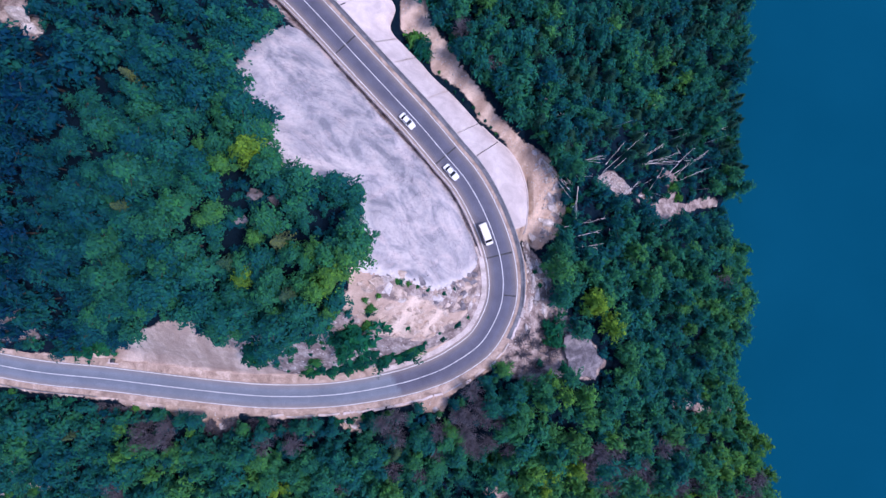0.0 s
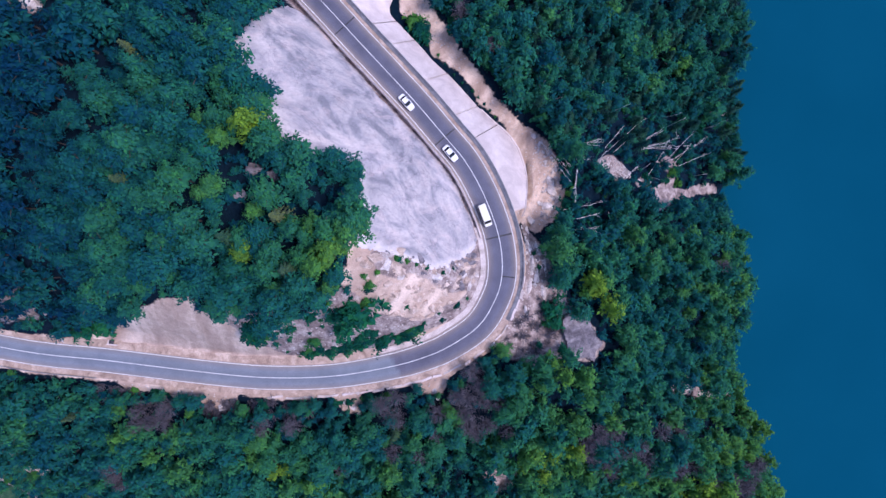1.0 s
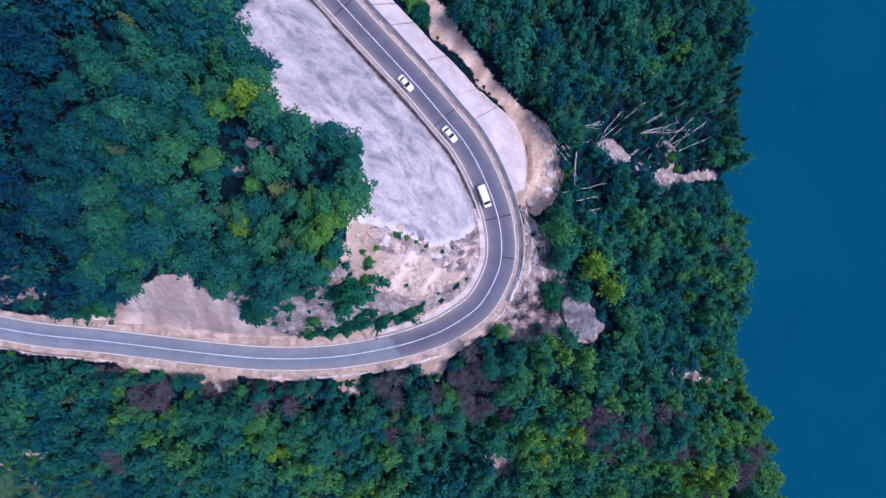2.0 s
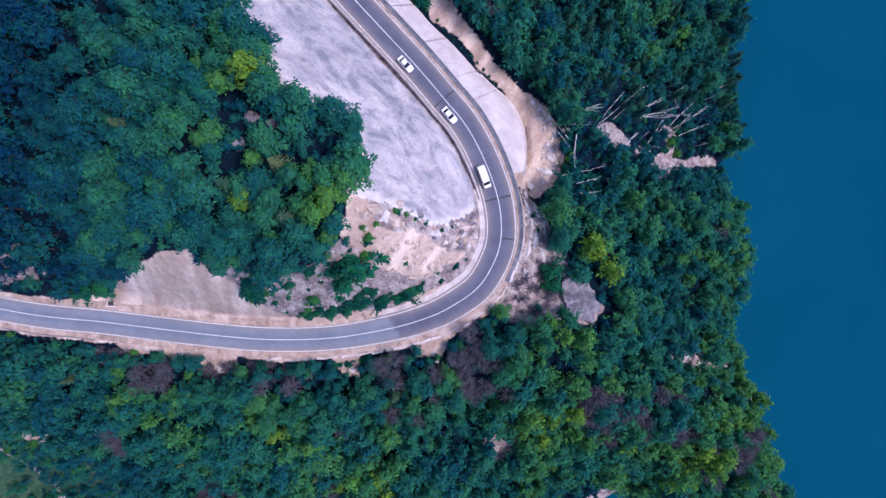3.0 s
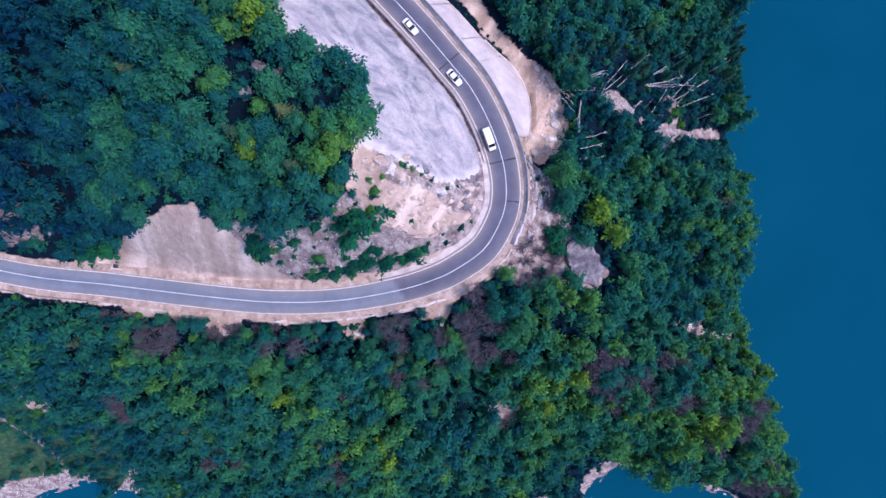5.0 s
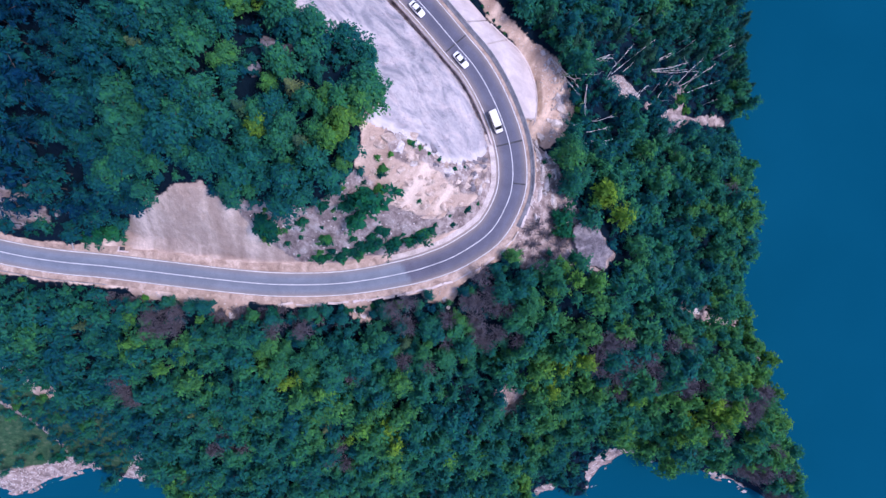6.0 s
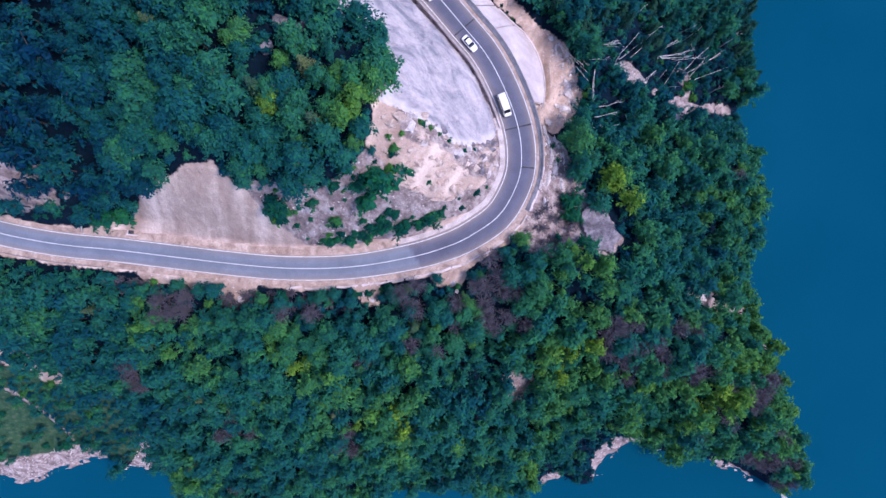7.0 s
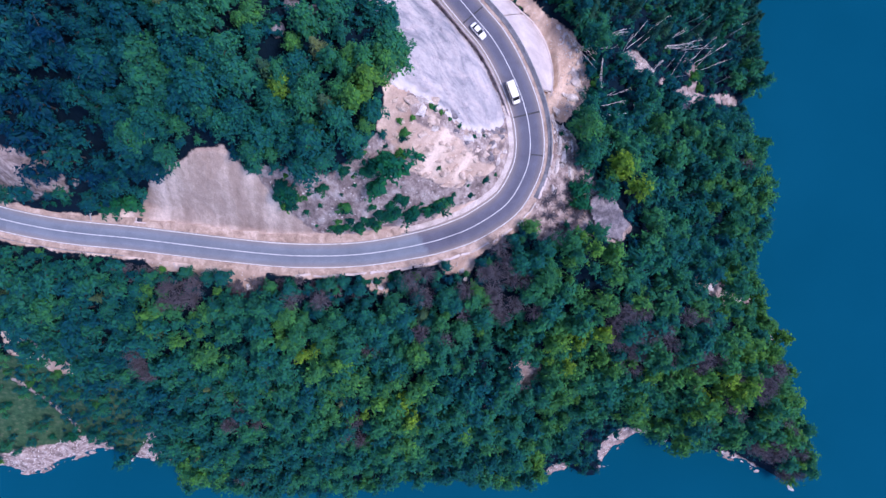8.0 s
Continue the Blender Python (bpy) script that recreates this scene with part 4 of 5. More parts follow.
def joined(name, index, shapes, mat, label, tinted):
    """Many trees in one mesh, for woods that nobody would count."""
    vs, fs, cs, base = [], [], [], 0
    for n, i in enumerate(index):
        v, f = shapes[n % len(shapes)]
        ca, sa = np.cos(radians(turn[i])), np.sin(radians(turn[i]))
        p = v * (size[i] * (0.85 + 0.35 * ((i * 0.37) % 1)), size[i] * (0.85 + 0.35 * ((i * 0.71) % 1)), size[i] * (0.85 + 0.4 * ((i * 0.618) % 1)))
        vs.append(np.column_stack([p[:, 0] * ca - p[:, 1] * sa + tx[i], p[:, 0] * sa + p[:, 1] * ca + ty[i], p[:, 2] + tz[i]]))
        fs.append(f + base)
        cs.append(np.full(len(v), tint[i]))
        base += len(v)
    me = mesh_from(name, np.vstack(vs), np.vstack(fs), mat)
    if tinted:
        at = me.attributes.new("tint", "FLOAT", "POINT")
        at.data.foreach_set("value", np.concatenate(cs).astype(np.float32))
    return me


woods = tagged(new("woods", joined("woods", rest, MASS, LEAF_MASS, "", True)), "dense green broadleaf wood on the slopes above the lake", "woods", kind="stuff")
part("trunks", joined("trunks", rest, MASS_TRUNK, BARK, "", False), BARK, woods)

tagged(new("undergrowth", joined("undergrowth", low, UNDER, LEAF_MASS, "", True)), "low green scrub filling the gaps of the wood", "scrub", kind="stuff")

bare_ids = np.where(bare)[0]
bare_kinds = [bare_arrays(np.random.default_rng(150 + k), 9.5, 2.8, 84) for k in range(3)]
bare_models = []
for n, i in enumerate(bare_ids):
    m = pose(tx[i], ty[i], tz[i], 0, 0, turn[i])
    if n < 3:
        base = tagged(new("bare_tree"), "leafless brown-grey tree with fine twigs", "tree", "bare trees of the slope")
        part("crown", mesh_from("crown", *bare_kinds[n], TWIGS), TWIGS, base)
        part("trunk", mesh_from("trunk", *trunk_arrays(rng, 6.0, 2.0, 5), BARK), BARK, base)
        base.matrix_basis = m
        bare_models.append(base)
    else:
        copy_thing(bare_models[n % 3], m)
fir_ids = np.where(fir)[0]
fir_model = None
for n, i in enumerate(fir_ids):
    m = pose(tx[i], ty[i], tz[i], 0, 0, turn[i])
    if n == 0:
        fir_model = tree_thing("pine_tree", conifer_arrays(np.random.default_rng(170), 10.5, 2.6), trunk_arrays(rng, 10.0, 0.8, 4), NEEDLE, "grey-green pine with drooping whorled branches", "tree", "pines of the hillside", m)
        made = fir_model
    else:
        made = copy_thing(fir_model, m)
    hue = rng.uniform(0.0, 0.5) if tx[i] > 15 else rng.uniform(0.6, 1.0)
    made.scale = (rng.uniform(0.75, 1.1),) * 2 + (rng.uniform(0.75, 1.05),)
    for child in made.children:
        child.color = (hue, hue, hue, 1)

# ---- kerb slabs, parapet blocks, rails ----
def box_bm(sx, sy, sz, bevel=0.03, base=0.0):
    bm = bmesh.new()
    bmesh.ops.create_cube(bm, size=1.0)
    for v in bm.verts:
        v.co = Vector((v.co.x * sx, v.co.y * sy, (v.co.z + 0.5) * sz + base))
    if bevel:
        bmesh.ops.bevel(bm, geom=list(bm.edges), offset=bevel, segments=1, affect="EDGES")
    return bm


def mesh_of(name, bm, mat, smooth_shade=False):
    me = bpy.data.meshes.new(name)
    bm.to_mesh(me)
    bm.free()
    me.materials.append(mat)
    if smooth_shade:
        me.polygons.foreach_set("use_smooth", np.full(len(me.polygons), True))
    return me


def road_pose(a, off, z=0.0, turn=0.0):
    p, q = on_road([a], np.array([off]), z)[0], on_road([a + 0.5], np.array([off]), z)[0]
    return pose(*p, 0, 0, math.degrees(math.atan2(q[1] - p[1], q[0] - p[0])) + turn)


def place(name, me, parent, m, label=""):
    ob = new(name, me)
    ob.parent = parent
    ob.matrix_basis = m
    return tagged(ob, label)


rng = np.random.default_rng(21)
kerb = tagged(new("kerb"), "line of pale concrete channel slabs along the inner bend", "kerb", kind="structure")
kerb_mesh = mesh_of("kerb_slab", box_bm(2.3, 1.25, 0.3, 0.04), KERB)
a0, a1 = along_at(-13, -33), along_at(15, 2)
for q in np.arange(a0, a1, 2.4):
    place("kerb_slab", kerb_mesh, kerb, road_pose(q, 1.12 * lane(q) + 0.72, -0.12 + rng.uniform(0, 0.05), rng.normal(0, 0.8)))

barrier = tagged(new("barrier"), "low pale concrete wall between road and ditch", "wall", kind="structure")
wall_piece = mesh_of("wall_block", box_bm(3.9, 0.42, 0.95, 0.05), CONCRETE)
for q in np.arange(along_at(15, 2), A_END - 20, 4.0):
    place("wall_block", wall_piece, barrier, road_pose(q, 1.14 * lane(q) + 0.3, -0.25))


def wave_rail(name, a0, a1, off, z):
    """A pressed steel beam: a shallow W in section."""
    prof = [(0.0, 0.0), (0.07, 0.05), (0.0, 0.13), (0.07, 0.2), (0.0, 0.31), (-0.03, 0.31), (0.04, 0.2), (-0.03, 0.13), (0.04, 0.05), (-0.03, 0.0)]
    return sweep(name, a0, a1, [(lambda q, o=o: off(q) + o, z + h) for o, h in prof], STEEL, 2.0, True)


post_mesh = mesh_of("post", box_bm(0.12, 0.1, 0.95, 0.01), STEEL)


def guard_rail(a0, a1, off, base, label, inward=1):
    rail = tagged(new("guard_rail"), label, "guard rail", "guard rails of the road")
    part("beam", wave_rail("beam", a0, a1, off, base + 0.45), STEEL, rail)
    for q in np.arange(a0 + 1, a1, 4.0):
        place("post", post_mesh, rail, road_pose(q, float(off(np.array([q]))[0]) - 0.08, base - 0.15))
    return rail


guard_rail(along_at(19, -14), A_END - 12, lambda q: -1.26 * lane(q) - 0.85, 0.12, "grey steel guard rail on posts along the walkway")
guard_rail(along_at(15, 3), A_END - 22, lambda q: 1.14 * lane(q) + 0.3, 0.62, "steel guard rail on top of the low concrete wall")
guard_rail(A_WEST - 20, along_at(-84, -32), lambda q: -1.25 * lane(q) - 0.75, 0.0, "thin steel guard rail on the dusty outer shoulder")

parapet = tagged(new("parapet"), "broken white stone parapet along the outer bend", "wall", kind="structure")
block_shapes = []
for k in range(5):
    bm = box_bm(1.0, 0.5, 0.5, 0.06)
    for v in bm.verts:
        v.co += Vector(rng.normal(0, 0.05, 3))
    block_shapes.append(mesh_of("stone_block", bm, CONCRETE if k < 3 else KERB))
q = along_at(-42, -39)
while q < along_at(19.5, -9):
    long = rng.uniform(1.2, 3.4)
    if rng.random() < 0.95:
        m = road_pose(q, -1.25 * lane(q) - 1.1 - rng.uniform(-0.12, 0.2), -0.12, rng.normal(0, 4))
        place("stone_block", block_shapes[int(rng.integers(5))], parapet, m @ Matrix.Diagonal((long, rng.uniform(0.6, 1.2), rng.uniform(0.5, 1.0), 1)))
    q += long * 0.99


# ---- vehicles ----
def loft(stations, mat, name):
    """A body through cross-sections: x, half width, low, shoulder, high, half width at the top."""
    vs = []
    for x, w, lo, mid, hi, top in stations:
        vs += [(x, -w * 0.93, lo), (x, -w, (lo + mid) / 2), (x, -w * 0.99, mid), (x, -top, hi), (x, 0, hi + 0.03), (x, top, hi), (x, w * 0.99, mid), (x, w, (lo + mid) / 2), (x, w * 0.93, lo)]
    n = len(stations)
    bm = bmesh.new()
    verts = [bm.verts.new(v) for v in vs]
    for i in range(n - 1):
        for j in range(9):
            bm.faces.new([verts[9 * i + j], verts[9 * i + (j + 1) % 9], verts[9 * i + 9 + (j + 1) % 9], verts[9 * i + 9 + j]])
    bm.faces.new(verts[:9])
    bm.faces.new(verts[-9:][::-1])
    bmesh.ops.recalc_face_normals(bm, faces=list(bm.faces))
    return mesh_of(name, bm, mat, False)


def panel(name, corners, mat, lift=0.012):
    """A thin curved pane over four corners."""
    c = [Vector(p) for p in corners]
    n = (c[1] - c[0]).cross(c[3] - c[0]).normalized()
    bm = bmesh.new()
    top = [bm.verts.new(p + n * lift) for p in c]
    low = [bm.verts.new(p - n * 0.02) for p in c]
    bm.faces.new(top)
    bm.faces.new(low[::-1])
    for i in range(4):
        bm.faces.new([top[i], low[i], low[(i + 1) % 4], top[(i + 1) % 4]])
    bmesh.ops.recalc_face_normals(bm, faces=list(bm.faces))
    return mesh_of(name, bm, mat)


def disc_mesh(name, radius, width, mat):
    bm = bmesh.new()
    bmesh.ops.create_cone(bm, cap_ends=True, segments=16, radius1=radius, radius2=radius, depth=width)
    bmesh.ops.rotate(bm, verts=list(bm.verts), matrix=Matrix.Rotation(radians(90), 3, "X"))
    bmesh.ops.bevel(bm, geom=[e for e in bm.edges if len(e.link_faces) == 2 and abs(e.calc_face_angle(0)) > 1], offset=0.02, segments=1, affect="EDGES")
    return mesh_of(name, bm, mat)


CAR_PAINT = plain("white_car_paint", (0.8, 0.8, 0.79), 0.25, 0.0, 2.0, 0.03)
CREAM = plain("cream_van_paint", (0.8, 0.77, 0.66), 0.3, 0.0, 2.0, 0.04)
GLASS = plain("dark_window_glass", (0.012, 0.014, 0.018), 0.08, 0.0, 1.0, 0.1)
RUBBER = plain("tyre_rubber", (0.02, 0.02, 0.02), 0.85)
RIM = plain("wheel_rim", (0.45, 0.45, 0.47), 0.35, 0.8)
LAMP = plain("headlight_glass", (0.7, 0.72, 0.75), 0.1)
TAIL = plain("tail_light_red", (0.35, 0.015, 0.012), 0.25)
TRIM = plain("black_trim", (0.025, 0.025, 0.028), 0.6)
TYRE_MESH, RIM_MESH = disc_mesh("tyre", 0.32, 0.21, RUBBER), disc_mesh("rim", 0.2, 0.225, RIM)


def wheels(car, x_front, x_rear, half):
    for x in (x_front, x_rear):
        for y in (-half, half):
            wheel = tagged(new("wheel"), "")
            wheel.parent = car
            wheel.matrix_basis = pose(x, y, 0.32)
            part("tyre", TYRE_MESH, RUBBER, wheel)
            part("rim", RIM_MESH, RIM, wheel)


def saloon(m, label):
    car = tagged(new("car"), label, "car", "cars on the road")
    part("body", loft([(-2.22, 0.62, 0.45, 0.72, 0.8, 0.55), (-2.1, 0.82, 0.25, 0.78, 0.93, 0.72), (-1.5, 0.88, 0.2, 0.82, 0.98, 0.76), (-0.6, 0.9, 0.2, 0.84, 0.98, 0.76),
                       (0.6, 0.9, 0.2, 0.82, 0.97, 0.76), (1.3, 0.88, 0.2, 0.76, 0.9, 0.74), (1.95, 0.83, 0.22, 0.66, 0.78, 0.68), (2.2, 0.66, 0.3, 0.56, 0.64, 0.5)], CAR_PAINT, "body"), CAR_PAINT, car)
    part("cabin", loft([(-1.55, 0.74, 0.9, 0.94, 0.97, 0.66), (-0.95, 0.76, 0.9, 1.1, 1.38, 0.56), (0.25, 0.76, 0.9, 1.1, 1.38, 0.57), (1.0, 0.74, 0.88, 0.92, 0.95, 0.68)], GLASS, "cabin"), GLASS, car, "dark glazed cabin")
    part("roof", loft([(-0.98, 0.6, 1.37, 1.39, 1.41, 0.5), (-0.4, 0.63, 1.38, 1.41, 1.44, 0.52), (0.27, 0.6, 1.37, 1.39, 1.41, 0.5)], CAR_PAINT, "roof"), CAR_PAINT, car)
    part("windscreen", panel("windscreen", [(0.3, -0.52, 1.39), (0.98, -0.66, 0.97), (0.98, 0.66, 0.97), (0.3, 0.52, 1.39)], GLASS), GLASS, car)
    part("rear_window", panel("rear_window", [(-1.5, -0.62, 0.99), (-1.0, -0.5, 1.38), (-1.0, 0.5, 1.38), (-1.5, 0.62, 0.99)], GLASS), GLASS, car)
    for y in (-1, 1):
        part("door_mirror", mesh_from("door_mirror", *tubes([(np.array([(0.62, y * 0.8, 0.95), (0.6, y * 0.95, 0.98), (0.6, y * 1.06, 0.98)]), (0.04, 0.08, 0.05))]), CAR_PAINT), CAR_PAINT, car)
        part("headlight", panel("headlight", [(2.0, y * 0.35, 0.74), (2.12, y * 0.38, 0.62), (2.08, y * 0.74, 0.6), (1.92, y * 0.74, 0.74)], LAMP, 0.02), LAMP, car)
        part("tail_light", panel("tail_light", [(-2.16, y * 0.4, 0.86), (-2.23, y * 0.4, 0.72), (-2.16, y * 0.74, 0.7), (-2.1, y * 0.74, 0.88)], TAIL, 0.02), TAIL, car)
    part("front_bumper", loft([(2.1, 0.8, 0.24, 0.4, 0.5, 0.76), (2.26, 0.6, 0.26, 0.4, 0.46, 0.55)], CAR_PAINT, "front_bumper"), CAR_PAINT, car)
    wheels(car, 1.36, -1.3, 0.78)
    car.matrix_basis = m
    return car


def minibus(m):
    car = tagged(new("van"), "cream-white minibus with a dark windscreen driving on the road", "van")
    part("body", loft([(-2.75, 0.9, 0.45, 1.2, 2.2, 0.82), (-2.65, 0.98, 0.3, 1.25, 2.36, 0.86), (0.0, 1.0, 0.28, 1.25, 2.4, 0.88), (1.25, 1.0, 0.28, 1.25, 2.36, 0.86), (1.45, 0.99, 0.28, 1.2, 2.25, 0.84),
                       (2.05, 0.97, 0.28, 1.05, 1.38, 0.84), (2.55, 0.92, 0.3, 0.85, 1.08, 0.78), (2.75, 0.75, 0.35, 0.7, 0.85, 0.6)], CREAM, "body"), CREAM, car)
    part("windscreen", panel("windscreen", [(1.47, -0.8, 2.24), (2.04, -0.8, 1.42), (2.04, 0.8, 1.42), (1.47, 0.8, 2.24)], GLASS, 0.03), GLASS, car)
    part("rear_window", panel("rear_window", [(-2.73, -0.7, 1.4), (-2.68, -0.7, 2.15), (-2.68, 0.7, 2.15), (-2.73, 0.7, 1.4)], GLASS, 0.05), GLASS, car)
    for y in (-1, 1):
        for x in (-2.2, -1.25, -0.3, 0.65):
            part("side_window", panel("side_window", [(x, y * 0.985, 1.38), (x + 0.8, y * 0.985, 1.38), (x + 0.8, y * 0.925, 2.0), (x, y * 0.925, 2.0)], GLASS, 0.03), GLASS, car)
        part("headlight", panel("headlight", [(2.6, y * 0.5, 0.98), (2.74, y * 0.5, 0.78), (2.66, y * 0.82, 0.76), (2.55, y * 0.8, 0.96)], LAMP, 0.02), LAMP, car)
        part("tail_light", panel("tail_light", [(-2.77, y * 0.72, 1.2), (-2.78, y * 0.72, 0.7), (-2.74, y * 0.9, 0.7), (-2.73, y * 0.88, 1.2)], TAIL, 0.02), TAIL, car)
        part("door_mirror", mesh_from("door_mirror", *tubes([(np.array([(1.7, y * 0.95, 1.4), (1.75, y * 1.1, 1.45), (1.75, y * 1.22, 1.45)]), (0.04, 0.1, 0.07))]), TRIM), TRIM, car)
    for y in (-0.55, 0.0, 0.55):
        part("roof_rib", loft([(-2.4, 0.05, 2.36, 2.39, 2.42, 0.03), (1.1, 0.05, 2.36, 2.39, 2.42, 0.03)], CREAM, "roof_rib"), CREAM, car).location.y = y
    part("bumper", loft([(2.66, 0.9, 0.32, 0.5, 0.62, 0.85), (2.86, 0.7, 0.34, 0.5, 0.58, 0.62)], TRIM, "bumper"), TRIM, car)
    wheels(car, 1.75, -1.75, 0.86)
    car.matrix_basis = m
    return car


minibus(road_pose(along_at(10.5, 3.6), 1.75, 0.08, 180))
saloon(road_pose(along_at(2.3, 19.0), 1.75, 0.08, 180), "white saloon car with dark windows driving on the road")
saloon(road_pose(along_at(-8.4, 31.5), 1.75, 0.08, 180), "white saloon car with a pale roof following on the road")


# ---- rocks ----
def rock_mesh(seed, mat, flat=0.6, cuts=3, jag=0.22):
    r = np.random.default_rng(seed)
    bm = bmesh.new()
    bmesh.ops.create_icosphere(bm, subdivisions=cuts, radius=1.0)
    off = Vector(r.uniform(-50, 50, 3))
    planes = [(Vector(r.normal(size=3)).normalized(), r.uniform(0.45, 0.8)) for _ in range(13)]
    for v in bm.verts:
        p = v.co.copy()
        for n, d in planes:
            over = p.dot(n) - d
            if over > 0:
                p -= n * over * 0.95
        p *= 1 + jag * noise.fractal(p * 1.7 + off, 0.9, 2.1, 4)
        v.co = Vector((p.x, p.y, p.z * flat))
    return mesh_of("rock", bm, mat, False)


BOULDERS = [rock_mesh(k, PALE_ROCK, 0.6) for k in range(4)]
CRAGS = [rock_mesh(30 + k, ROCK, 0.7, 4, 0.22) for k in range(3)]


def rock(me, x, y, sx, sy, sz, turn, label, name="boulder", sink=0.25, tilt=0.0):
    ob = tagged(new(name, me), label, "rock", "rocks by the road")
    ob.matrix_basis = pose(x, y, float(level(x, y)) + sz * 0.6 * (0.6 - sink), tilt, 0, turn) @ Matrix.Diagonal((sx, sy, sz, 1))
    return ob


for n, (x, y, s) in enumerate([(25.3, 26.3, 1.0), (28.4, 19.3, 0.7), (29.9, 13.9, 1.5), (26.9, 7.9, 0.8), (31.4, 15.0, 0.6), (24.1, 3.2, 1.4), (28.6, 7.2, 1.6), (25.8, 21.9, 0.35), (29.7, 21.9, 0.9),
                               (32.2, 9.5, 0.7), (27.6, 4.8, 0.9), (33.6, 14.9, 0.6), (30.2, 11.4, 1.7), (26.8, 24.4, 0.8), (31.5, 17.6, 0.9)]):
    rock(BOULDERS[n % 4], x, y, s * 1.3, s * 0.8, s, 57 * n, "pale boulder lying on the dirt bench")
for n, (x, y, s) in enumerate([(21.6, -4.1, 1.4), (22.4, -8.3, 1.8), (21.5, -13.9, 1.6), (23.9, -4.2, 1.2), (20.8, -20.2, 1.3), (23.5, -11.2, 1.6), (25.3, -15.5, 1.7), (22.5, 0.0, 1.3), (25.8, -9.0, 1.5)]):
    rock(BOULDERS[n % 4], x, y, s * 0.5, s * 1.3, s * 0.6, 12 - 9 * (n % 3), "pale rock slab on the edge of the bend", "rock_slab", 0.35)
SHARDS = [rock_mesh(60 + k, ROCK, 0.8, 2, 0.3) for k in range(5)]
for n in range(14):
    k = n / 13
    x, y = 25.0 + 7.0 * k + rng.normal(0, 0.6), -7.5 - 12.0 * k + rng.normal(0, 0.8)
    w = 0.7 + 0.9 * k * rng.uniform(0.5, 1.0)
    rock(SHARDS[n % 5], x, y, w * rng.uniform(0.8, 1.2), w * rng.uniform(1.2, 2.0), w * rng.uniform(0.6, 0.9), 25 + rng.normal(0, 15), "angular grey rock along the edge of the cliff", "crag", 0.45, rng.normal(0, 10))
CRAG_LINE = np.array([(30.2, -21.2), (32.8, -20.0), (36.6, -22.0), (39.0, -25.5), (41.2, -28.4), (39.6, -30.2), (38.0, -33.2), (35.2, -31.8), (31.0, -31.6), (30.4, -27.7), (29.5, -24.2)])
cx, cy = np.meshgrid(np.arange(27, 44, 0.4), np.arange(-36, -17, 0.4))
wx, wy = cx + 1.4 * (rough_noise(cx, cy, 3, 2) - 0.5), cy + 1.4 * (rough_noise(cx, cy, 3, 6) - 0.5)
keep = inside(wx, wy, CRAG_LINE)
# tilted flat faces broken by steps
lean = 0.6 * np.abs((cx + 0.5 * cy) / 3.1 % 1 - 0.5) + 0.9 * np.abs((0.35 * cx - cy + 2 * rough_noise(cx, cy, 6, 1)) / 4.7 % 1 - 0.5)
cz = level(cx, cy) + 0.9 + lean + 0.7 * (rough_noise(cx, cy, 2.6, 4, 4) - 0.5)
cz = np.where(keep, cz, level(cx, cy) - 1.2)
use = keep[:-1, :-1] | keep[1:, :-1] | keep[:-1, 1:] | keep[1:, 1:]
f = grid_faces(cx.shape[1], cx.shape[0])[use.ravel()]
ids, back = np.unique(f, return_inverse=True)
tagged(new("rock_outcrop", mesh_from("rock_outcrop", np.column_stack([cx.ravel(), cy.ravel(), cz.ravel()])[ids], back.reshape(f.shape), ROCK)), "bare lilac-grey rock face jutting out below the bend", "rock", "rocks by the road")
OCHRE = [rock_mesh(80 + k, OCHRE_ROCK, 0.7, 2, 0.3) for k in range(4)]
made = 0
while made < 110:
    x, y = rng.uniform(-17, 9), rng.uniform(-20, -4)
    grey = made < 34
    if inside(x, y, np.array(STONE[-1] if grey else SOIL[-1])):
        w = rng.uniform(0.35, 1.0) if grey else rng.uniform(0.3, 1.0) ** 1.5 * 1.3
        shape = (SHARDS + BOULDERS)[int(rng.integers(9))] if grey else OCHRE[int(rng.integers(4))]
        rock(shape, x, y, w * rng.uniform(1.2, 2.4), w, w * rng.uniform(0.5, 0.9), rng.normal(-20, 30), "broken grey rock ledge on the cut slope" if grey else "ochre rock ledge on the bare cut slope", "rock_ledge", 0.5, rng.normal(0, 12))
        made += 1
for n, (x, y, sx, sy) in enumerate([(-33.9, 9.6, 2.3, 1.7), (-30.4, 9.2, 2.2, 1.6), (-32.0, 12.6, 1.7, 1.1), (-36.8, 5.2, 1.7, 2.0)]):
    rock(SHARDS[n % 5], x, y, sx, sy, 1.7, 40 * n, "flat pale rock slab on the wooded hilltop", "rock_slab", 0.0)
for n, (x, y, s) in enumerate([(-54.5, -44.0, 1.2), (-50.5, -43.0, 0.7), (-48, -44.0, 0.6), (-22, -44, 1.0), (-24, -42.5, 0.8), (-21, -46, 0.8), (-2, -40, 0.9), (-1, -42, 0.7)]):
    rock(BOULDERS[n % 4], x, y, s, s * 0.8, s, 70 * n, "pale stone on the slope below the shoulder", "stone")
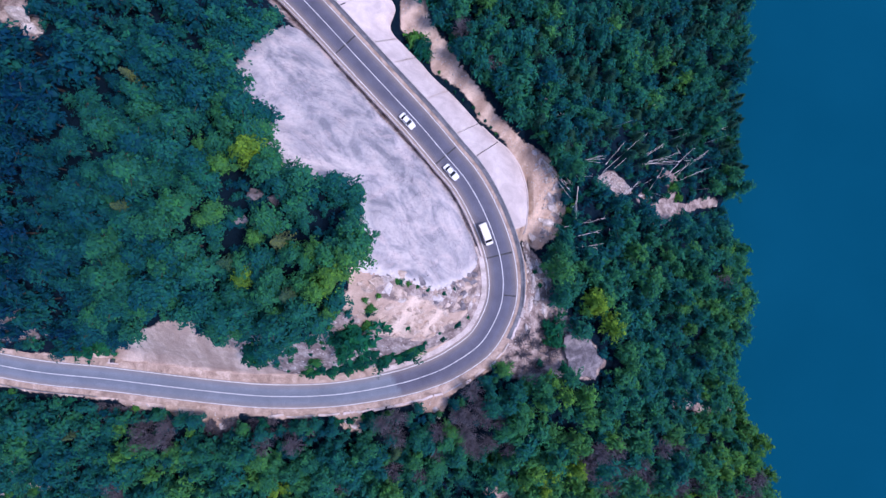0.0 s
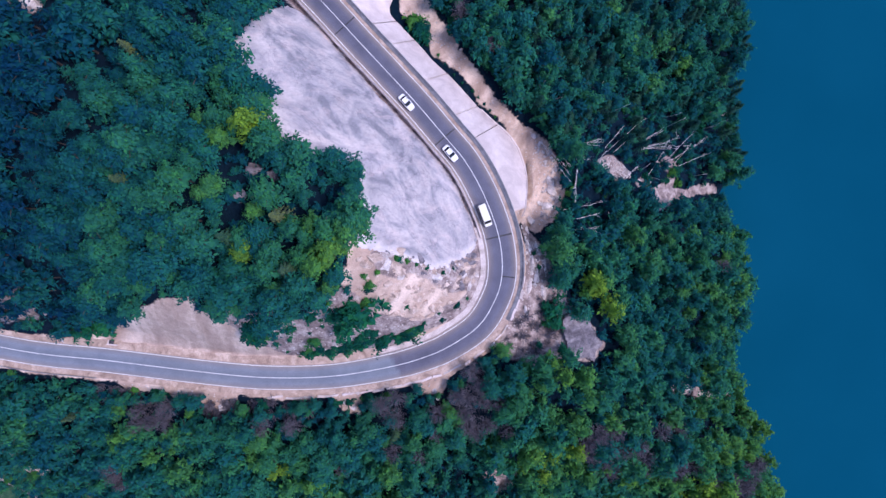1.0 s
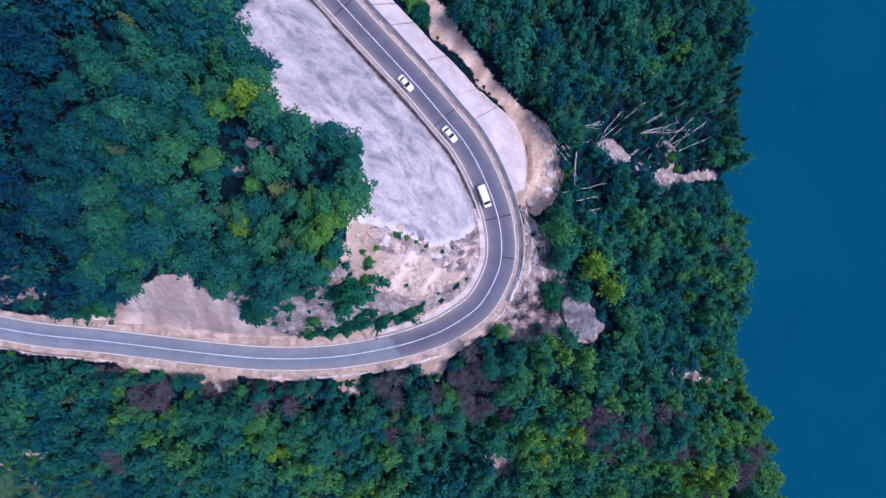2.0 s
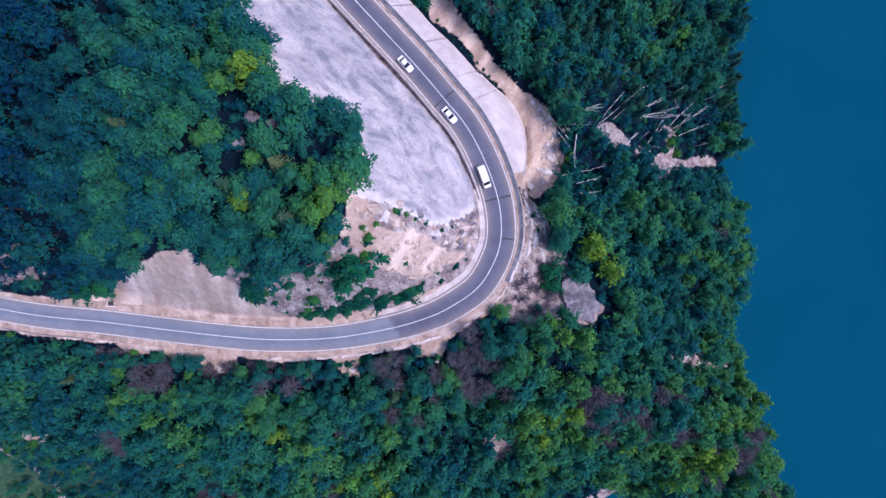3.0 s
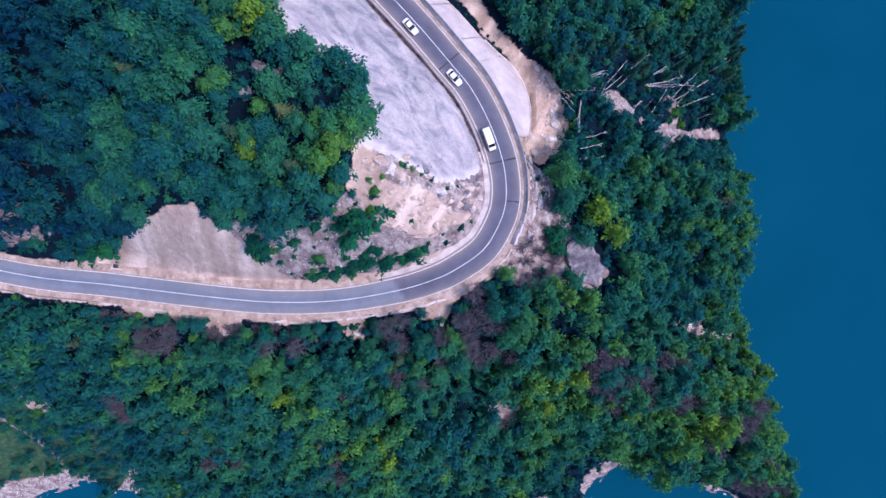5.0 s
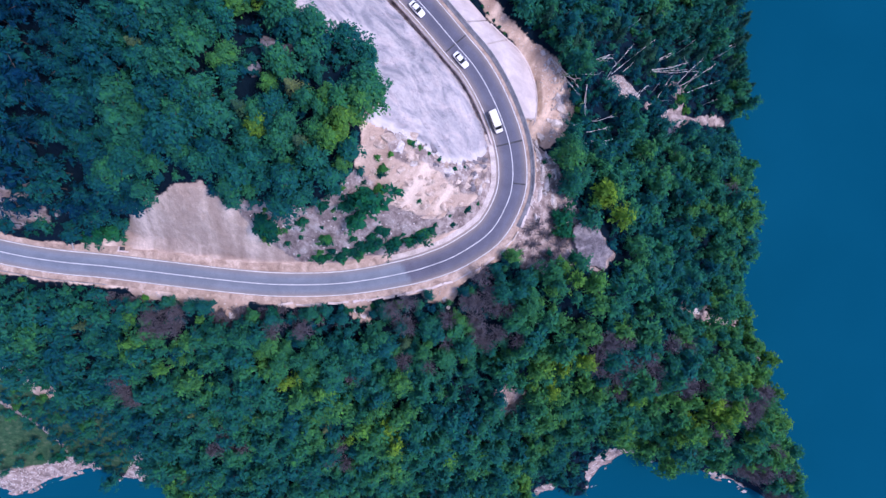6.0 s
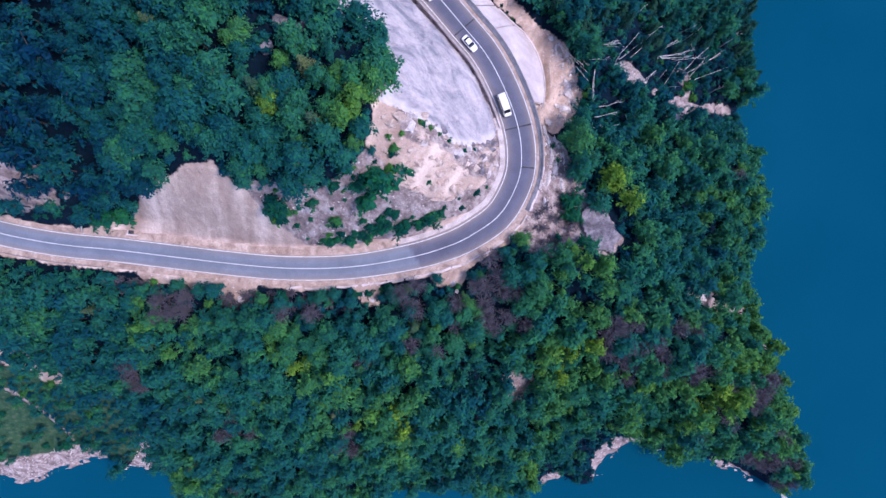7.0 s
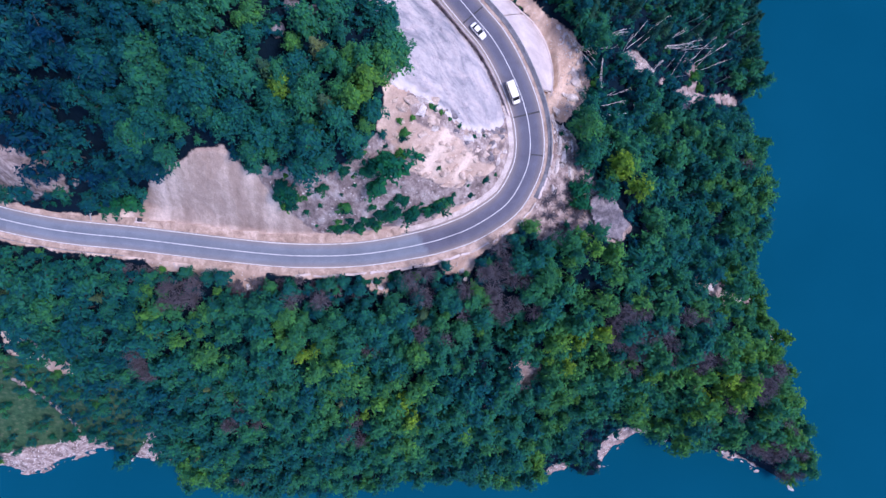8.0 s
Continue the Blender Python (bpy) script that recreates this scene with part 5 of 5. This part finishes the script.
for n, (x, y, s) in enumerate([(73, -46, 1.4), (81, -49.0, 1.8), (88, -51.5, 1.6), (96, -55, 1.8), (103, -60.5, 1.6), (68, -58, 1.0), (77, -67, 1.2), (90, -104.5, 0.7), (94, -106.5, 0.8), (97, -108, 0.9), (100, -110, 0.7), (102, -111.5, 0.8),
                               (114, -117.5, 1.3), (120, -121, 1.0), (70, -100.8, 0.9), (-86, -113.5, 1.2), (-91, -112, 1.0), (100, -70, 1.0), (-75, 41.5, 2.0), (-73, 39, 1.5)]):
    rock(BOULDERS[n % 4], x, y, s * 1.5, s * 0.7, s, -30 + 23 * (n % 3), "pale rock showing between the trees", "rock_ledge", 0.1)
for n in range(16):
    x, y = rng.uniform(-99, -91), rng.uniform(-21, -13)
    rock(CRAGS[n % 3], x, y, rng.uniform(0.8, 2.0), rng.uniform(0.6, 1.2), 1.2, rng.uniform(0, 180), "grey weathered rock of the roadside outcrop", "rock_ledge")


def strewn(name, polys, mats, per_m2, sizes, seed, label, sticks=False):
    """Small stones or driftwood that nobody would count, as one mesh."""
    r = np.random.default_rng(seed)
    vs, fs, base = [], [], 0
    for poly in polys:
        p = np.array(poly)
        lo, hi = p.min(0), p.max(0)
        n = int(np.prod(hi - lo) * per_m2)
        x, y = r.uniform(lo[0], hi[0], n), r.uniform(lo[1], hi[1], n)
        m = inside(x, y, p)
        for px, py, pz in zip(x[m], y[m], level(x[m], y[m])):
            s = r.uniform(*sizes)
            if sticks:
                a, t = r.uniform(0, 3.14), r.normal(0, 0.12)
                d = np.array([np.cos(a), np.sin(a), t]) * s
                w = 0.02 + 0.02 * s
                v, f = tubes([(np.array([(px, py, pz + 0.1), (px, py, pz + 0.1) + d * 0.5 + r.normal(0, 0.05, 3), (px, py, pz + 0.1) + d]), (w * 1.6, w * 1.2, w * 0.6))], 4)
            else:
                v = np.array([(1, 0, 0), (0, 1, 0), (-1, 0, 0), (0, -1, 0), (0, 0, 1), (0, 0, -1)]) * s * r.uniform(0.6, 1.3, (6, 3)) + (px, py, pz + 0.15 * s)
                t = np.array([(0, 1, 4), (1, 2, 4), (2, 3, 4), (3, 0, 4), (1, 0, 5), (2, 1, 5), (3, 2, 5), (0, 3, 5)])
                f = t
            vs.append(v)
            fs.append(f + base)
            base += len(v)
    return tagged(new(name, mesh_from(name, np.vstack(vs), np.vstack(fs), mats)), label, name.replace("_", " "), kind="stuff")


strewn("loose_stones", [STONE[0], SOIL[1], STONE[2], STONE[-1]], PALE_ROCK, 0.6, (0.08, 0.3), 5, "pale loose stones strewn over the bare slopes")
strewn("rubble", [[(24, 28), (30, 21), (33, 14), (31, 5), (26, 1), (27.5, 10), (28.5, 16), (25.5, 23)], [(20.5, 2), (24, -3), (26, -10), (22, -16), (20.8, -8)]], PALE_ROCK, 1.3, (0.15, 0.6), 12, "pale broken stone along the edge of the bench and bend")
strewn("scree", [STONE[3], STONE[-2]], PALE_ROCK, 5.0, (0.12, 0.45), 6, "pale scree at the head of the gully")
strewn("gravel_fans", SOIL[2:5] + STONE[4:6], PALE_ROCK, 0.9, (0.06, 0.28), 8, "pale stones spilling down the slope and shore")
strewn("driftwood", [STONE[4], STONE[5], STONE[6], STONE[7]], DEADWOOD, 0.6, (0.4, 1.6), 9, "bleached driftwood washed up on the shore", True)


# ---- fallen trees ----
def fallen(x0, y0, z0, x1, y1, z1, seed):
    r = np.random.default_rng(seed)
    a, b = np.array([x0, y0, max(z0, float(level(x0, y0)) + 0.3)]), np.array([x1, y1, max(z1, float(level(x1, y1)) + 2.4)])
    a = a - (b - a) * 0.05
    long = np.linalg.norm(b - a)
    s = np.linspace(0, 1, 6)[:, None]
    bow = np.array([0, 0, -0.04 * long]) * (4 * s * (1 - s)) + r.normal(0, 0.008 * long, (6, 3)) * (s * (1 - s) * 4)
    stem = a + (b - a) * s + bow
    thing = tagged(new("fallen_tree"), "bleached leafless tree fallen down the slope", "dead tree", "fallen trees of the gully")
    part("trunk", mesh_from("trunk", *tubes([(stem, np.linspace(0.055, 0.012, 6))], 5), DEADWOOD), DEADWOOD, thing)
    for k in range(int(r.integers(4, 8))):
        t = r.uniform(0.45, 0.97)
        p = a + (b - a) * t
        d = (b - a) / long * r.uniform(0.6, 1.0) + r.normal(0, 0.2, 3)
        d *= r.uniform(0.8, 2.2) / np.linalg.norm(d)
        part("branch", mesh_from("branch", *tubes([(np.array([p, p + d * 0.5 + r.normal(0, 0.06, 3), p + d]), (0.026, 0.02, 0.008))], 3), DEADWOOD), DEADWOOD, thing)


GULLY_LOGS = [(45.4, 22.1, 59.6, 34.0), (45.9, 24.0, 51.4, 30.3), (48.8, 23.0, 53.8, 27.5), (59.5, 25.7, 72.5, 29.3), (59.5, 25.5, 69.1, 27.6), (59.3, 25.2, 70.2, 26.7),
              (59.5, 24.9, 75.5, 27.2), (60.0, 28.1, 65.8, 31.1), (59.6, 27.4, 66.7, 31.1), (73.7, 34.9, 71.7, 29.1), (74.3, 21.6, 85.4, 26.2), (72.3, 22.4, 76.4, 27.5),
              (69.9, 23.8, 78.8, 32.2), (73.5, 24.5, 84.3, 31.3), (71.1, 23.1, 81.4, 29.1), (88.7, 38.1, 94.9, 40.9), (50.5, 14.9, 55.2, 18.7), (52.6, 15.6, 55.6, 19.1), (61.4, 17.7, 65.4, 24.1)]
BENCH_LOGS = [(38.8, 24.3, 42.8, 25.2), (38.8, 24.2, 42.0, 23.3), (38.8, 24.4, 43.3, 24.6), (27.2, 24.1, 30.4, 16.9), (27.2, 24.1, 33.0, 17.2), (27.6, 23.5, 34.0, 13.3),
              (28.0, 23.5, 33.5, 15.9), (32.8, 19.9, 40.3, 19.4), (36.4, 16.6, 34.8, 7.8), (33.1, 6.0, 44.4, 8.4), (35.8, 3.5, 41.8, 4.9), (35.8, 1.3, 40.7, 0.1),
              (35.3, 0.5, 42.1, 1.4), (45.9, 5.4, 45.7, 1.5), (33.2, 20.5, 33.7, 17.1), (36.5, 16.3, 34.7, 10.0), (20.5, -47.0, 22.6, -44.5)]
for n, (x0, y0, x1, y1) in enumerate(GULLY_LOGS + BENCH_LOGS):
    fallen(x0, y0, float(level(x0, y0)) + 2.0, x1, y1, float(level(x1, y1)) + 5.5, 300 + n)


def snag(x, y, tall, seed):
    r = np.random.default_rng(seed)
    z = float(level(x, y)) - 0.4
    lean = r.normal(0, 0.12, 2) * tall
    s = np.linspace(0, 1, 5)[:, None]
    stem = np.array([x, y, z]) + s * (lean[0] + 0.05 * tall, lean[1] + 0.03 * tall, tall) + r.normal(0, 0.1, (5, 3)) * s
    thing = tagged(new("dead_tree"), "standing bleached dead tree without leaves", "dead tree", "dead trees of the gully")
    part("trunk", mesh_from("trunk", *tubes([(stem, np.linspace(0.085, 0.012, 5))], 5), DEADWOOD), DEADWOOD, thing)
    for k in range(int(r.integers(3, 7))):
        t = r.uniform(0.45, 0.95)
        p = stem[0] + (stem[-1] - stem[0]) * t
        d = np.append(r.normal(0, 1, 2), 0.9)
        d *= r.uniform(0.4, 0.9) / np.linalg.norm(d)
        part("branch", mesh_from("branch", *tubes([(np.array([p, p + d * 0.5, p + d]), (0.03, 0.022, 0.008))], 3), DEADWOOD), DEADWOOD, thing)


made = 0
while made < 12:
    x, y = rng.uniform(36, 92), rng.uniform(14, 40)
    if inside(x, y, np.array(THIN[0])):
        snag(x, y, rng.uniform(9, 14.5), 500 + made)
        made += 1
for n, (x, y) in enumerate([(20.5, -46), (46, 41), (40, 40), (52, 44), (60, 42), (30, 36), (26, 38), (-29, -70), (58, -53)]):
    snag(x, y, 9.5, 540 + n)

# ---- shrubs on the bare slopes ----
shrub_kinds = [crown_arrays(np.random.default_rng(400 + k), 14, 7, 0.14, 1.0, 1.25, 4) for k in range(3)]
shrub_stems = trunk_arrays(np.random.default_rng(410), 1.1, 0.8, 5)
shrubs = []


def shrub(x, y, s):
    m = pose(x, y, float(level(x, y)) - 0.05, 0, 0, rng.uniform(0, 360))
    if len(shrubs) < 3:
        base = tree_thing("shrub", shrub_kinds[len(shrubs)], shrub_stems, SHRUB_LEAF, "small rounded green shrub growing on the bare slope", "shrub", "shrubs of the cut slope", m)
        shrubs.append(base)
    else:
        base = copy_thing(shrubs[int(rng.integers(3))], m)
    base.scale = (s, s, s)
    hue = rng.random() ** 1.5
    for child in base.children:
        child.color = (hue, hue, hue, 1)


for x, y, s in [(-20.5, -17.6, 2.4), (-18.2, -17.2, 2.3), (-22.3, -18.6, 1.9), (-15.3, -15.6, 1.7), (-19.8, -20.2, 1.8), (-16.5, -23.0, 1.5), (-18.3, -24.6, 1.8), (-9.5, -25.2, 1.5), (-13.2, -25.0, 1.4), (-7.0, -23.6, 2.1), (-5.3, -23.0, 1.7), (-24.0, -15.6, 1.9), (-27, -18.5, 1.7), (-32, -21.5, 1.6), (-29, -25.6, 1.6), (-21.2, -26.2, 1.7), (-23.5, -27.8, 1.7), (-26.5, -28.7, 1.5), (-29.4, -29.0, 1.5), (-32.6, -29.3, 1.4),
                (-17.5, -25.6, 1.6), (-20, -26.2, 1.3), (-25, -27.5, 1.2), (-28.0, -27.8, 1.3), (-31, -28, 1.1), (-23, -28.2, 1.2), (-40, -24.5, 1.9), (-41.5, -23, 1.5), (-38.5, -22.5, 1.3), (-37.5, -26, 1.0),
                (-9, -6.5, 0.8), (-7, -7.0, 0.7), (-5.2, -7.8, 0.6), (-3.2, -8.6, 0.7), (0.2, -9.8, 0.7), (-8.5, -6.6, 0.9), (-12.5, -9, 0.8), (-14.5, -12.5, 1.1), (-15, -9.8, 0.9), (-4.8, -13, 0.6), (-1.5, -9.8, 0.6), (2.6, -9.0, 0.6), (5.5, -12, 0.6), (-7.5, -17, 0.7), (3, -18.5, 0.7), (6, -16.5, 0.6), (0, -21.5, 0.9),
                (27.3, -19.8, 3.6), (28.0, -23.0, 2.7), (26.2, -23.0, 1.6), (24, -28.5, 1.3), (30, -29.5, 1.8), (23.0, -5.6, 0.7), (24.2, -9.2, 0.8), (-6.1, 53.6, 3.5), (-7.4, 55.6, 3.0), (-4.9, 51.9, 2.8),
                (3.2, 42.4, 0.5), (8.2, 38.3, 0.6), (11.5, 34.8, 0.6), (-1.0, 47.3, 0.6), (14.5, 31.6, 0.5), (5.4, 40.2, 0.45), (9.8, 36.6, 0.5), (13, 33.2, 0.5), (-4, 50, 0.5), (0.8, 45, 0.45), (-85.5, -24.8, 1.5), (-88.4, -25.1, 1.2),
                (-17.5, -17.8, 5.1), (-7.6, -24.2, 2.9), (-14.1, -26.4, 3.0), (-19.0, -26.7, 2.7), (-26.6, -29.3, 2.1), (-31.2, -29.5, 2.1), (-28.4, -25.0, 1.8), (-40.1, -22.0, 3.3), (-38.2, -23.3, 1.6), (-41.3, -25.0, 1.8), (3.6, -18.0, 1.1), (-14.2, -11.7, 1.3), (-21.1, -21.4, 3.0), (-15.3, -23.5, 1.9), (-22.5, -25.0, 1.2), (-10.4, -25.3, 2.2), (-22.6, -28.7, 2.0), (-81.4, -23.6, 3.3), (-85.0, -24.1, 2.7), (-88.1, -24.9, 2.2)]:
    shrub(x, y, s)
side_way = np.gradient(BENCH[:, :2], axis=0)
side_way /= np.hypot(*side_way.T)[:, None]
for k in range(0, len(BENCH), 2):
    off = rng.uniform(4.2, 6.0)
    x, y = BENCH[k, 0] - side_way[k, 1] * off, BENCH[k, 1] + side_way[k, 0] * off
    shrub(x, y, rng.uniform(1.2, 2.3))
# the shoulder's outer bank and the foot of the western slope
for n in range(38):
    q = rng.uniform(A_WEST - 30, A_BEND0 + 20)
    p = on_road(np.array([q]), np.array([-rng.uniform(6.0, 8.2)]))[0]
    shrub(p[0], p[1], rng.uniform(0.7, 1.7))
for n in range(16):
    q = rng.uniform(A_WEST - 30, along_at(-84, -27))
    p = on_road(np.array([q]), np.array([rng.uniform(5.9, 7.6)]))[0]
    shrub(p[0], p[1], rng.uniform(0.6, 1.3))
for n in range(96):
    poly = [STONE[0], THIN[0], GRASS[0], THIN[1], GRASS[0], THIN[0], STONE[0], GRASS[0]][n % 8]
    p = np.array(poly)
    for _ in range(20):
        x, y = rng.uniform(p[:, 0].min(), p[:, 0].max()), rng.uniform(p[:, 1].min(), p[:, 1].max())
        if inside(x, y, p) and float(level(x, y)) > 0.3 and float(nearest(x, y, ROAD)[0]) > 7:
            shrub(x, y, rng.uniform(0.4, 0.8) if n % 8 in (0, 6) else rng.uniform(0.9, 2.2))
            break

# dry leafless scrub on the brown ground below the bend and the shoulder
scrub_kinds = [bare_arrays(np.random.default_rng(600 + k), 1.5, 1.35, 24) for k in range(4)]
vs, fs, base = [], [], 0
for poly, per in (([(13.5, -29.5), (18.5, -22), (25, -15), (29, -17), (29.5, -31), (22, -33)], 70), ([(-60, -43), (-48, -42), (-30, -42), (-26, -47), (-45, -48), (-60, -48)], 90), ([(-92, -37), (-70, -40), (-70, -44), (-92, -42)], 40)):
    p = np.array(poly)
    for k in range(per):
        x, y = rng.uniform(p[:, 0].min(), p[:, 0].max()), rng.uniform(p[:, 1].min(), p[:, 1].max())
        if not inside(x, y, p):
            continue
        v, f = scrub_kinds[k % 4]
        w, t = rng.uniform(0.6, 1.3), rng.uniform(0, 6.28)
        vs.append(np.column_stack([w * (v[:, 0] * np.cos(t) - v[:, 1] * np.sin(t)) + x, w * (v[:, 0] * np.sin(t) + v[:, 1] * np.cos(t)) + y, w * v[:, 2] + float(level(x, y)) - 0.3]))
        fs.append(f + base)
        base += len(v)
tagged(new("dry_scrub", mesh_from("dry_scrub", np.vstack(vs), np.vstack(fs), TWIGS)), "leafless brown-grey scrub on the ground below the road", "scrub", kind="stuff")

# ---- by the road in the west ----
headwall = tagged(new("drain_headwall"), "small white concrete drain headwall beside the road", "drain")
hm = road_pose(along_at(-80.6, -27.5), 4.1, 0.0)
part("front_wall", box_bm(2.6, 0.35, 0.55, 0.04), CONCRETE, headwall)
# No opening is cut: a solid dark block stands for the shade inside.
part("inlet_box", box_bm(1.0, 0.9, 0.7, 0.05), SEAL_AND_SHADE, headwall, "solid dark block standing for the shaded inlet").location = (-0.2, 0.62, 0)
part("side_wall", box_bm(0.3, 0.9, 0.6, 0.04), CONCRETE, headwall).location = (-0.95, 0.62, 0)
headwall.matrix_basis = hm
pole = tagged(new("utility_pole"), "leaning grey wooden utility pole beside the road", "pole")
part("shaft", mesh_from("shaft", *tubes([(np.array([(-93.2, -27.6, 57.4), (-91.5, -26.6, 60.5), (-89.8, -25.6, 63.5)]), (0.14, 0.12, 0.1))], 8), DEADWOOD), DEADWOOD, pole)
part("crossarm", mesh_from("crossarm", *tubes([(np.array([(-90.6, -25.2, 63.0), (-90.0, -25.7, 63.1), (-89.4, -26.2, 63.2)]), (0.05, 0.05, 0.05))], 4), DEADWOOD), DEADWOOD, pole)
